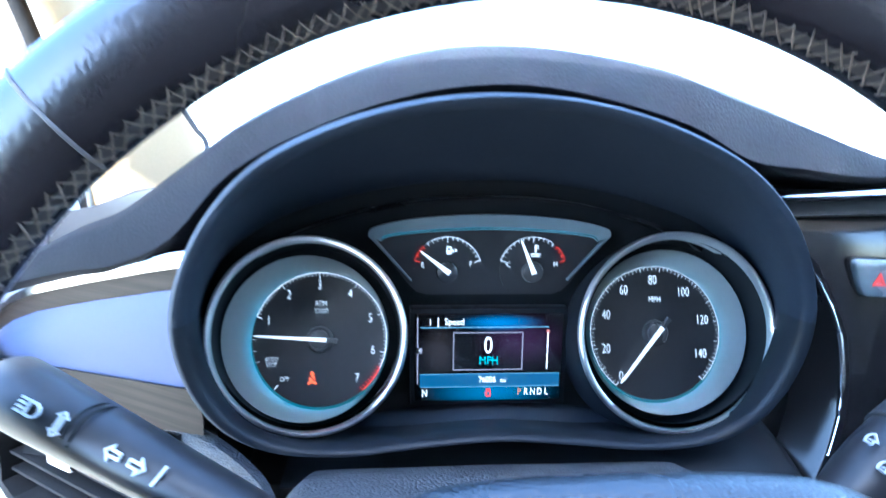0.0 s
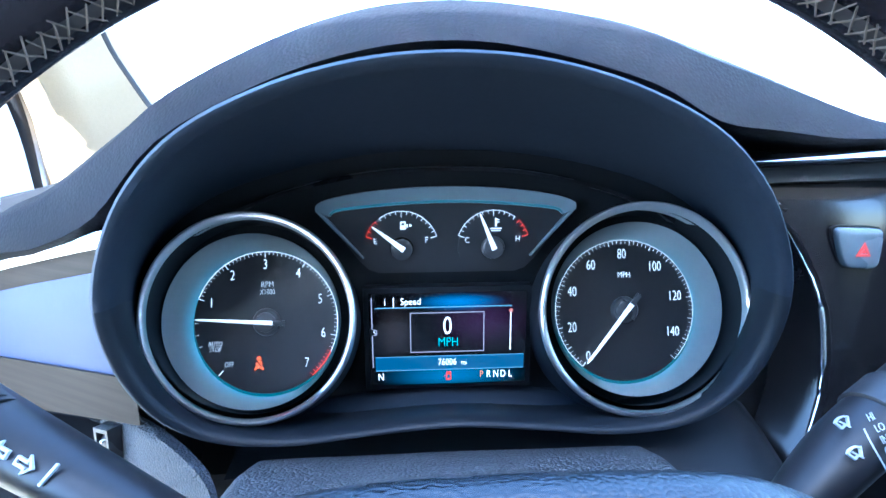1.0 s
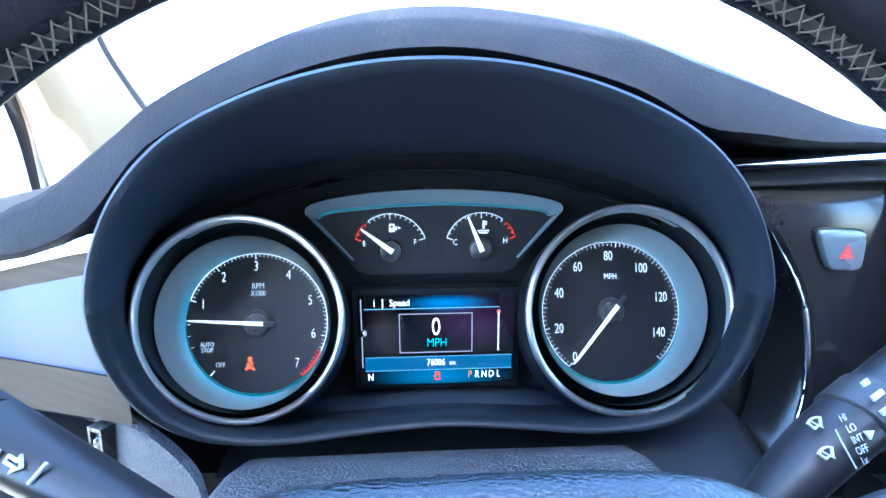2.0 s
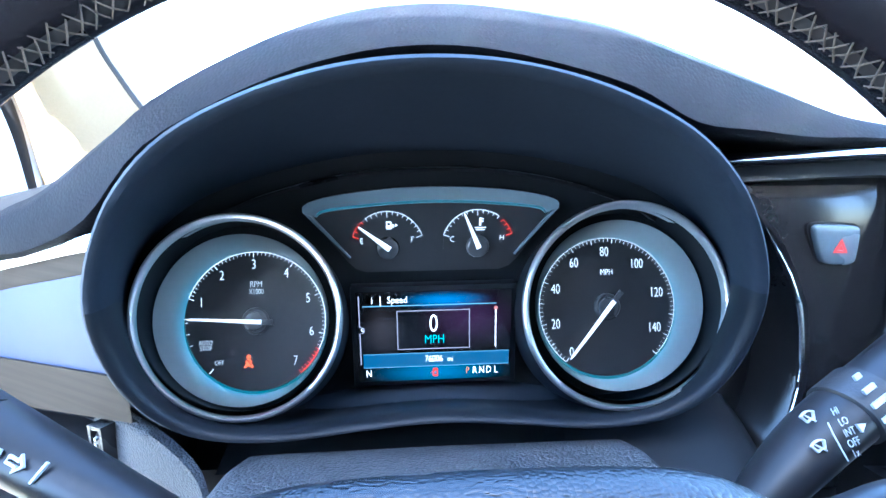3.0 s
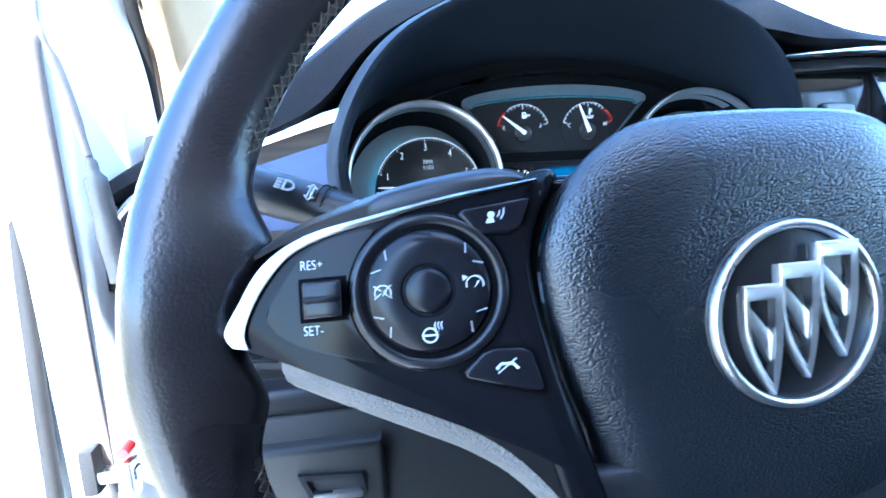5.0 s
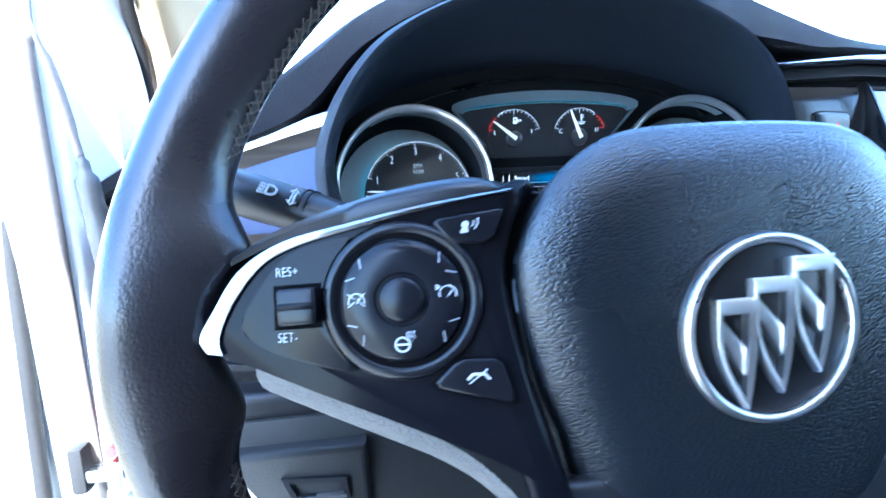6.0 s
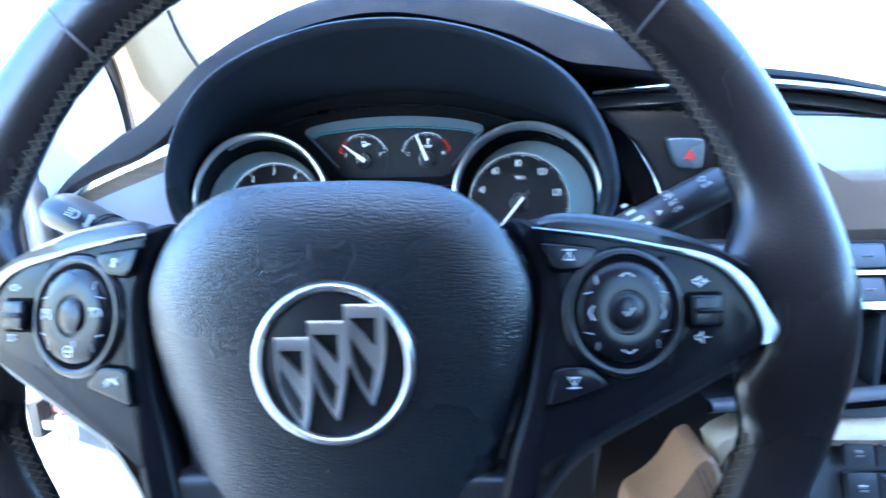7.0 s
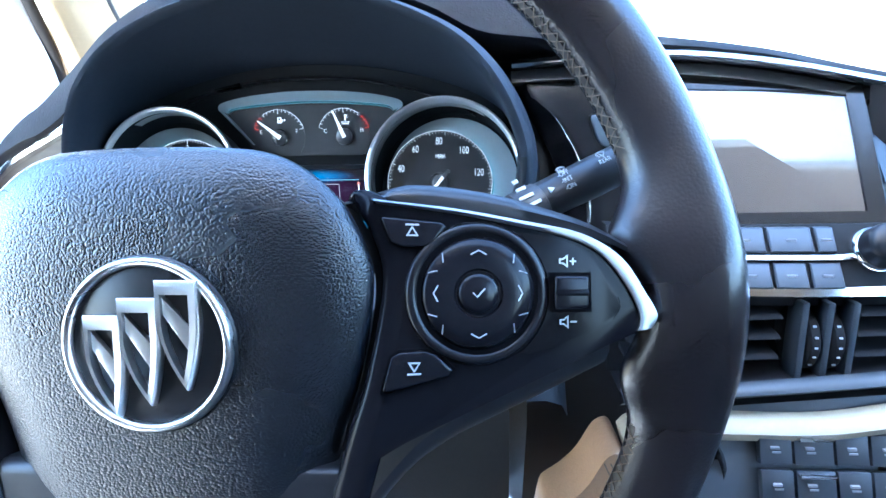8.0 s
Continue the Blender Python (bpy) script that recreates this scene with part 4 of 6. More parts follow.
def build_screen(c):
    x0, x1, z0, z1 = -44.6, 44.8, CZ - 38.0, CZ + 16.6
    y = -4.0
    s = part("driver_display", merge(box(x0 - 3, x1 + 3, y + 1, y + 10, z0 - 3, z1 + 3, 1.0)), "well_black", c, "small lit colour display between the dials")
    part("screen_panel", box(x0, x1, y, y + 1.5, z0, z1, 0.4), "lcd", s, "dark lit screen")
    y -= 0.05
    h = 0.12

    def bar(name, a, b, cc, d, mat, lab=""):
        return part(name, box(a, b, y - h, y, cc, d), mat, s, lab)

    # header
    word("lettering", "Speed", 5.6, "lit_screen", s, -21.0, y, CZ + 11.6, squeeze=0.86, depth=0.06)
    word("lettering", "i", 6.2, "lit_screen", s, -35.4, y, CZ + 11.6, squeeze=0.8, depth=0.06)
    bar("divider", -30.9, -30.4, CZ + 8.6, CZ + 14.2, "lit_screen")
    bar("rule", -41, 36, CZ + 8.0, CZ + 8.5, "lit_rule", "pale blue rule with a glow")
    # speed box
    part("box_outline", plate_between([(-21.6, CZ - 18.6), (20.6, CZ - 18.6), (20.6, CZ + 5.2), (-21.6, CZ + 5.2)], [(-21.1, CZ - 18.1), (20.1, CZ - 18.1), (20.1, CZ + 4.7), (-21.1, CZ + 4.7)], y - h, y), "lit_outline", s)
    word("speed_figure", "0", 15.2, "lit_screen", s, -0.4, y, CZ - 3.4, squeeze=0.72, depth=0.06)
    word("lettering", "MPH", 7.6, "lit_cyan", s, 0.0, y, CZ - 12.8, squeeze=0.78, depth=0.06)
    # odometer band
    bar("odometer_band", -41.5, 43.6, CZ - 29.2, CZ - 21.0, "lit_blue", "blue band")
    bar("band_edge", -41.5, 43.6, CZ - 21.4, CZ - 20.8, "lit_rule")
    bar("band_edge", -41.5, 43.6, CZ - 29.4, CZ - 28.8, "lit_rule")
    word("lettering", "76006", 5.8, "lit_screen", s, -0.6, y - h, CZ - 24.8, squeeze=0.74, depth=0.06)
    word("lettering", "mi", 4.4, "lit_screen", s, 9.0, y - h, CZ - 25.2, squeeze=0.8, depth=0.06)
    # bottom line
    word("lettering", "N", 6.2, "lit_screen", s, -38.6, y, CZ - 33.2, squeeze=0.74, depth=0.06)
    for k, ch in enumerate("PRNDL"):
        word("gear_letter", ch, 6.2, "lit_orange" if k == 0 else "lit_screen", s, 19.2 + k * 4.2, y, CZ - 33.0, squeeze=0.72, depth=0.06)
    bx, bz = 0.2, CZ - 33.2
    part("door_lamp", merge(plate_between([(bx - 1.6, bz - 2.6), (bx + 1.6, bz - 2.6), (bx + 1.4, bz + 2.6), (bx - 1.4, bz + 2.6)], [(bx - 0.9, bz - 1.6), (bx + 0.9, bz - 1.6), (bx + 0.7, bz + 0.8), (bx - 0.7, bz + 0.8)], y - h, y), prism([(bx - 1.7, bz + 0.6), (bx - 3.2, bz - 0.6), (bx - 1.7, bz + 0.0)], y - h, y), box(bx - 0.8, bx + 0.8, y - h, y, bz + 1.6, bz + 2.2)), "lit_red", s, "red door-ajar lamp")
    # slider and left bracket
    bar("slider_line", 35.4, 36.0, CZ - 18.2, CZ + 5.2, "lit_screen")
    part("slider_knob", prism(circle(35.7, CZ + 5.4, 1.2, 16), y - h, y), "lit_knob", s)
    part("bracket", merge(box(-43.2, -42.6, y - h, y, CZ - 27, CZ - 8), box(-43.2, -42.6, y - h, y, CZ - 4, CZ + 14.5), prism([(-42.8, CZ - 8), (-40.8, CZ - 7), (-40.8, CZ - 5), (-42.8, CZ - 4), (-42.3, CZ - 4), (-40.2, CZ - 4.7), (-40.2, CZ - 7.3), (-42.3, CZ - 8)], y - h, y)), "lit_outline", s)
    word("chevron", "<", 5.0, "lit_screen", s, -41.6, y, CZ - 6.0, squeeze=0.5, depth=0.06)


cluster = build_cluster()


# ---------------------------------------------------------------- steering column and stalks
def build_column():
    c = thing("column_cover", frame_at(0, 0, 0), "black grained steering column cover", "column cover")
    loops = []
    for y, w, zt, zb in ((-38, 114, 1018, 956), (-44, 120, 1023, 952), (-58, 123, 1027, 950), (-90, 124, 1033, 950), (-130, 118, 1038, 960), (-170, 98, 1040, 976)):
        lp = smooth_line([(-w, 0), (-w * 0.93, 0.55), (-w * 0.84, 0.93), (-w * 0.74, 1.0), (-w * 0.4, 1.01), (0, 1.02), (w * 0.4, 1.01), (w * 0.74, 1.0), (w * 0.84, 0.93), (w * 0.93, 0.55), (w, 0), (w * 0.8, -0.9), (0, -1.0), (-w * 0.8, -0.9)], 4, closed=True)
        zm, zh = (zt + zb) / 2, (zt - zb) / 2
        loops.append([(x, y, zm + k * zh) for x, k in lp])
    part("upper_cover", loft(loops, cap=(True, True)), "column_plastic", c, angle=50)
    shroud = []
    for y, z in ((-14, 1030), (-34, 1024), (-56, 1014), (-80, 1001), (-104, 984), (-120, 964)):
        shroud.append([(70, y, z - 4), (110, y, z), (150, y + 3, z), (170, y + 8, z - 2), (180, y + 14, z - 8), (185, y + 22, z - 20)])
    part("side_shroud", loft(shroud, closed=False), "well_black", c, "dark plain shroud beside the column", angle=60)
    part("seam", tube([(-96, -128, 1016), (-97, -90, 1012), (-94, -50, 1008)], 1.4, 8), "dull_black", c)


build_column()


def stalk_body(root, tip, r0, r1, n=24, flat=0.72):
    p = [Vector(root).lerp(Vector(tip), k / 12) for k in range(13)]
    rr = [r0 + (r1 - r0) * min(1.0, (k / 12) * 1.15) for k in range(13)]
    end = (Vector(tip) - Vector(root)).normalized()
    p += [Vector(tip) + end * 2.4, Vector(tip) + end * 3.4]
    rr += [r1 * 0.92, r1 * 0.6]
    return tube([tuple(v) for v in p], rr, n, flat=flat)


def stalk_frame(root, tip, roll=0.0):
    """Axes for prints on a stalk: x runs from root to tip's right-hand reading way, y away from the driver."""
    x = (Vector(tip) - Vector(root)).normalized()
    if x.x < 0:
        x = -x
    toward = Vector((0, -0.86, 0.52))
    n = (toward - x * toward.dot(x)).normalized()
    up = n.cross(x).normalized()
    if up.z < 0:
        up = -up
    m = Matrix((x, -n, up)).transposed().to_4x4()
    return m, n


def build_left_stalk():
    root, tip = Vector((-82, -145, 1057)), Vector((-207, -97, 1096))
    s = thing("turn_signal_stalk", frame_at(0, 0, 0), "black turn signal stalk with white lamp and arrow symbols", "stalk")
    part("lever", stalk_body(root, tip, 9.5, 15, flat=0.8), "smooth_black", s, angle=50)
    m, n = stalk_frame(root, tip)
    x = (tip - root).normalized()
    for k in (0.655, 0.68):
        c = root + (tip - root) * k
        part("groove", tube([tuple(c + 13.6 * (math.cos(a) * (m.to_3x3() @ Vector((0, 0, 1))) * 0.82 + math.sin(a) * n * 1.0)) for a in [2 * math.pi * i / 40 for i in range(40)]], 0.5, 6, closed=True), "dull_black", s)

    def put(k, dz, out=0.0, spin=0.0):
        c = root + (tip - root) * k
        r = 9.5 + 5.5 * min(1.0, k * 1.15)
        return Matrix.Translation(c + n * (r * 1.0 + out)) @ m @ Matrix.Translation((0, 0, dz)) @ Matrix.Rotation(radians(spin), 4, "Y") @ Matrix.Diagonal((0.95, 1.0, 0.9, 1.0))

    def arrow(w, h):
        o = [(-w, 0), (-w * 0.1, h), (-w * 0.1, h * 0.45), (w, h * 0.45), (w, -h * 0.45), (-w * 0.1, -h * 0.45), (-w * 0.1, -h)]
        i = [(-w * 0.66, 0), (-w * 0.3, h * 0.46), (-w * 0.3, h * 0.16), (w * 0.8, h * 0.16), (w * 0.8, -h * 0.16), (-w * 0.3, -h * 0.16), (-w * 0.3, -h * 0.46)]
        return plate_between(o, i, -0.5, 0.6)

    a = merge(arrow(3.8, 3.6))
    a.transform(put(0.53, 0))
    b = arrow(3.8, 3.6)
    b.transform(put(0.455, 0, 0, 180))
    bar = box(-0.5, 0.5, -0.5, 0.6, -4.2, 4.2)
    bar.transform(put(0.39, 0.6, 0, 12))
    part("arrow_print", merge(a, b, bar), "print_white", s, "white turn arrows")
    lampo = [(-3.2, 3.2), (0.4, 3.2), (2.6, 2.0), (3.4, 0), (2.6, -2.0), (0.4, -3.2), (-3.2, -3.2), (-3.2, 0)]
    lamp = plate_between(lampo, [(px * 0.7, pz * 0.7) for px, pz in lampo], -0.5, 0.6)
    for z in (2.6, 0.9, -0.9, -2.6):
        lamp = merge(lamp, box(-7.6, -4.0, -0.5, 0.6, z - 0.45, z + 0.45))
    lamp.transform(put(0.79, 0))
    up, down = arrow(2.6, 3.2), arrow(2.6, 3.2)
    up.transform(put(0.705, 2.2, 0, 90))
    down.transform(put(0.705, -2.2, 0, -90))
    part("lamp_print", merge(lamp, up, down), "print_white", s, "white headlamp symbol")
    part("underside", tube([tuple(root.lerp(tip, k) + Vector((0, 4, -7))) for k in (0.1, 0.5, 1.0)], [4, 5, 6], 12, flat=0.6), "smooth_black", s)


def build_right_stalk():
    root, tip = Vector((99, -137, 1057)), Vector((212, -101, 1105))
    s = thing("wiper_stalk", frame_at(0, 0, 0), "black wiper stalk with white wiper symbols and settings", "stalk")
    m, n = stalk_frame(root, tip)
    away = (tip - root).normalized()

    def thick(k):
        q = min(1.0, max(0.0, (k + 0.1) / 0.44))
        return 7.4 + 4.8 * q * q * (3 - 2 * q) + 2.0 * min(1.0, max(0.0, (k - 0.3) / 0.5))

    def axis(k):
        q = max(0.0, 0.45 - k)
        return root + (tip - root) * k - Vector((0, 0, min(q, 0.45) ** 2 * 78 + max(0.0, -k) * 40))

    ks = [-0.16 + 1.16 * i / 28 for i in range(29)]
    line = [axis(k) for k in ks] + [tip + away * 2.4, tip + away * 3.4]
    part("lever", tube([tuple(v) for v in line], [thick(k) for k in ks] + [13.0, 8.6], 28, flat=0.78), "smooth_black", s, angle=50)

    def put(k, dz, dx=0.0, spin=0.0):
        c = axis(k)
        r = thick(k)
        drop = r * 0.9 * (1 - math.sqrt(max(0.05, 1 - (dz / (r * 1.02)) ** 2)))
        return Matrix.Translation(c + n * (r * 1.0 + 0.2 - drop)) @ m @ Matrix.Translation((dx, 0, dz)) @ Matrix.Rotation(radians(spin), 4, "Y")

    # white thickening bars round the speed ring
    bars = None
    for i, z in enumerate((8.2, 4.6, 1.0, -2.6)):
        l = 3.0 + i * 1.6
        b = box(-l / 2, l / 2 + i, -0.5, 0.6, z - 0.9, z + 0.9)
        b.transform(put(0.475, z * 0.45, 1.0))
        bars = b if bars is None else merge(bars, b)
    part("speed_bars", bars, "print_white", s, "white stepped speed bars")
    part("speed_ring", tube([tuple(root.lerp(tip, k)) for k in (0.44, 0.445, 0.56, 0.565)], [13.0, 14.2, 14.6, 13.4], 32, flat=0.78), "fine_plastic", s)
    for k in (0.395, 0.60):
        t = prism([(-1.6, 1.6), (1.6, 0), (-1.6, -1.6)], -0.5, 0.6)
        t.transform(put(k, -1.0))
        part("pointer_mark", t, "print_white", s)
    for i, (txt) in enumerate(("HI", "LO", "INT", "OFF", "1x")):
        word("lettering", txt, 3.7, "print_white", s, 0, -0.3, 0, turn=put(0.352, 7.2 - 3.5 * i, 2.2 - 0.95 * i, 12), squeeze=0.8)
    for i, txt in enumerate(("OFF", "INT", "ON")):
        word("lettering", "-" + txt, 4.0, "print_white", s, 0, -0.3, 0, turn=put(0.675, 4.2 - 4.2 * i), squeeze=0.85)
    word("lettering", "REAR", 3.8, "print_white", s, 0, -0.3, 0, turn=put(0.86, 0.4), squeeze=0.8)
    sc = tube([(-1.4, 0, 6.6), (-2.4, 0, 3), (-3.4, 0, -2), (-4.2, 0, -6.4)], 0.28, 6)
    sc.transform(put(0.332, 0))
    part("range_line", sc, "print_white", s)
    for k, z, big in ((0.312, 10.2, 0.7), (0.268, 3.0, 0.7), (0.86, 4.8, 0.6), (0.68, 7.2, 0.6)):
        fan = [(-4.4, 1.6), (-2.4, 2.7), (0, 3.1), (2.4, 2.7), (4.4, 1.6), (2.3, -2.4), (0, -1.8), (-2.3, -2.4)]
        w = plate_between([(x * big, q * big) for x, q in fan], [(x * big * 0.78, (q * 0.72 + 0.1) * big) for x, q in fan], -0.5, 0.6)
        w = merge(w, tube([(2.6 * big, 0, -3.4 * big), (-1.4 * big, 0, 1.2 * big)], 0.3, 6))
        w.transform(put(k, z, 0, 8))
        part("wiper_print", w, "print_white", s, "white wiper symbol")


build_left_stalk()
build_right_stalk()


# ---------------------------------------------------------------- steering wheel
WHEEL = frame_at(2.0, -231.0, 1045.7, -15.7) @ Matrix.Scale(1.232, 4)
RIM_Y, RIM_Z, RIM_R, RIM_TIP = 65.0, 3.5, 190.0, 25.0
LEAN = 0.16       # the airbag cover leans towards the driver
SWEEP = 0.318      # the spokes fall back towards the rim


def rim_section(a):
    """Half widths of the rim's section at angle a (degrees): radial inwards, outwards, axial."""
    near = lambda c, w: math.exp(-(((a - c + 180) % 360 - 180) / w) ** 2)
    grip = near(3, 15) + near(177, 15)
    low = near(-24, 20) + near(204, 20)
    fillet = near(12, 4.5) + near(168, 4.5) + 0.7 * (near(-7, 5) + near(187, 5))
    return 19.0 + 6.0 * grip + 11.0 * fillet, 15.0 - 2.0 * grip - 1.0 * low, 11.5 + 2.5 * grip, 14.0 * grip


def rim_point(a, b, lift=0.0):
    """A point on the rim: a round the wheel, b round the section (0 outwards, 90 to the driver)."""
    ri, ro, ax, fwd = rim_section(a)
    cb, sb = math.cos(radians(b)), math.sin(radians(b))
    rr = (ro if cb > 0 else ri) + lift
    r = RIM_R + rr * cb
    return (r * math.cos(radians(a)), RIM_Y - RIM_TIP * math.sin(radians(a)) - fwd - (ax + lift) * sb, RIM_Z + r * math.sin(radians(a)))


def build_wheel():
    w = thing("steering_wheel", WHEEL, "black leather steering wheel with button pods and a silver badge", "steering wheel")
    n, k = 240, 28
    rim = part("rim", loft([[rim_point(360 * i / n, 360 * j / k) for j in range(k)] for i in range(n)] + [[rim_point(0, 360 * j / k) for j in range(k)]]), "rim_leather", w, "worn black leather rim", angle=80)
    # leather joints
    for a in (47, 133, 227, 313):
        part("leather_joint", tube([rim_point(a, 4 + 170 * j / 30, 0.0) for j in range(31)], 0.6, 6), "joint", rim, "pale stitched joint")
    # cross stitching along the inner edge, facing the driver
    rng = random.Random(4)
    bms = bmesh.new()
    for lo, hi in ((23, 157), (195, 345)):
        a = lo
        while a < hi:
            step = 1.4 * rng.uniform(0.86, 1.14)
            for b0, b1 in ((151, 176),):
                j = lambda w: rng.uniform(-w, w)
                p0, p1 = Vector(rim_point(a + j(0.2), b0 + j(3), 0.35)), Vector(rim_point(a + step * 1.15 + j(0.3), b1 + j(3), 0.35))
                q0, q1 = Vector(rim_point(a + step * 1.05 + j(0.3), b0 + j(3), 0.35)), Vector(rim_point(a - 0.1 + j(0.3), b1 + j(3), 0.35))
                for u, v in ((p0, p1), (q0, q1)):
                    mid = (u + v) / 2 + (u - Vector((RIM_R * math.cos(radians(a)), RIM_Y - RIM_TIP * math.sin(radians(a)), RIM_Z + RIM_R * math.sin(radians(a))))).normalized() * 0.6
                    d = (v - u).normalized()
                    s = d.cross((u - Vector((0, RIM_Y, RIM_Z))).normalized()).normalized()
                    t = s.cross(d)
                    rows = []
                    for c, r in ((u, 0.22), (mid, 0.31), (v, 0.22)):
                        rows.append([bms.verts.new(c + r * (math.cos(x) * s + math.sin(x) * t)) for x in (0, 1.57, 3.14, 4.71)])
                    for r0, r1 in zip(rows, rows[1:]):
                        for j in range(4):
                            bms.faces.new((r0[j], r0[(j + 1) % 4], r1[(j + 1) % 4], r1[j]))
            a += step
    st = part("stitching", bms, "thread", rim, "brown cross stitching along the inner edge")
    st["kind"] = "stuff"
    for lo, hi in ((22, 158), (194, 346)):
        part("stitch_groove", loft([[rim_point(lo + (hi - lo) * i / 120, b, 0.12) for b in (156, 160, 166, 170)] for i in range(121)], closed=False), "groove_leather", rim)
    before = set(w.children)
    build_pad(w)
    for top in set(w.children) - before:
        for ob in [top] + top.children_recursive:
            for v in ob.data.vertices:
                v.co.y -= LEAN * v.co.z
    for side in (-1, 1):
        pod = build_pod(w, side)
        for ob in [pod] + pod.children_recursive:
            for v in ob.data.vertices:
                v.co.y += SWEEP * max(0.0, abs(v.co.x) - 70 * U)
    # lower spoke and back of the hub
    low = smooth_line([(-62, -40), (-52, -90), (-58, -140), (58, -140), (52, -90), (62, -40)], 5)
    part("lower_spoke", prism(low, 14, 34, 5, 3), "smooth_black", w)
    part("hub_back", loft([[(46 * s * math.cos(t), y, -12 + 46 * s * math.sin(t)) for t in [2 * math.pi * i / 40 for i in range(40)]] for y, s in ((20, 1.05), (50, 1.0), (95, 0.8), (120, 0.75))], cap=(False, True)), "dull_black", w)
    return w


PAD = [(0, 64.0), (24, 63.4), (38, 61.4), (49, 56.2), (59, 47.5), (66, 36.5), (70, 24), (69.2, 9), (65, -12), (60, -28), (55.5, -45), (50, -62), (40, -76), (20, -83), (0, -85)]


def shield_outline(xl, xr, top, px, pz, n=9):
    right, left = [], []
    for i in range(n):
        u = i / n
        k = 1 - max(0.0, (u - 0.3) / 0.7) ** 1.9
        right.append((px + (xr - px) * k, top + (pz - top) * u))
        left.append((px + (xl - px) * k, top + (pz - top) * u))
    return right + [(px, pz)] + left[::-1]


def build_pad(w):
    full = PAD + [(-x, z) for x, z in PAD[-2:0:-1]]
    base = smooth_line(full, 4, closed=True)
    cx, cz = 0, 2
    loops = []
    for s, y in ((0.90, 30), (0.955, 24), (0.985, 19.4), (0.99, 16.8), (0.978, 14.2), (0.95, 11.9), (0.90, 9.5), (0.84, 7.3), (0.76, 5.2), (0.66, 3.9), (0.54, 3.3), (0.42, 3.0), (0.3, 2.9), (0.15, 2.8), (0.02, 2.8)):
        loops.append([(cx + (x - cx) * s, y, cz + (z - cz) * s) for x, z in base])
    part("airbag_cover", loft(loops, cap=(False, True)), "pad_plastic", w, "pebble-grained airbag cover", angle=60)
    # dark reveal round the pad
    part("reveal", loft([[(x * 0.985, 22, 2 + (z - 2) * 0.94) for x, z in base], [(x * 1.005, 25, 2 + (z - 2) * 0.93) for x, z in base], [(x * 1.035, 27, 2 + (z - 2) * 0.92) for x, z in base]]), "dull_black", w)
    # badge: ring with three shield shapes
    b = part("badge", revolve([(0.1, 1.8), (26.5, 1.8), (27.6, 2.4), (28.5, 3.6)], 1.5, 0, 72), "smooth_black", w, "round badge on the airbag cover")
    part("badge_ring", revolve([(24.4, 2.0), (24.6, 0.4), (25.4, -0.6), (26.4, -0.6), (27.2, 0.4), (27.4, 2.2)], 1.5, 0, 96), "badge_silver", b, "silver ring", angle=60)
    for tlx, tz, trx, px, pz in ((-17.2, 9.4, -4.8, -8.4, -22.4), (-6.0, 14.8, 7.0, 2.6, -18.6), (6.2, 20.2, 19.6, 14.4, -13.6)):
        outl = shield_outline(tlx, trx, tz, px + 0.6, pz)
        inn = shield_outline(tlx + 1.6, trx - 2.9, tz - 4.4, px - 0.4, pz + 3.6)
        fr = loft([[(x, 1.8, z) for x, z in outl], [(x, -0.9, z) for x, z in outl], [(x + (i_x - x) * 0.2, -1.5, z + (i_z - z) * 0.2) for (x, z), (i_x, i_z) in zip(outl, inn)], [(x, -1.3, z) for x, z in inn], [(x, 1.8, z) for x, z in inn]])
        band = prism([(tlx + 1.6, tz - 5.0), (tlx + 1.6, tz - 10.5), (trx - 3.6, tz - 22.5), (trx - 2.9, tz - 14.5)], -0.2, 1.8, 0.5)
        sh = part("shield_shape", fr, "badge_silver", b, "silver shield outline", angle=50)
        part("shield_band", band, "badge_silver", sh)


POD_TOP = [(70, 46.4), (72, 46.0), (95, 44.0), (118, 40.6), (139.5, 36.6), (154, 28.5), (163, 16), (167.5, 8), (165, 3.2)]
POD_IN = [(70, 45.2), (72, 44.8), (95, 42.4), (114, 39.2), (133.8, 35.2), (146.2, 29.6), (155.6, 19.0), (160.8, 8.2), (159.7, 2.4)]


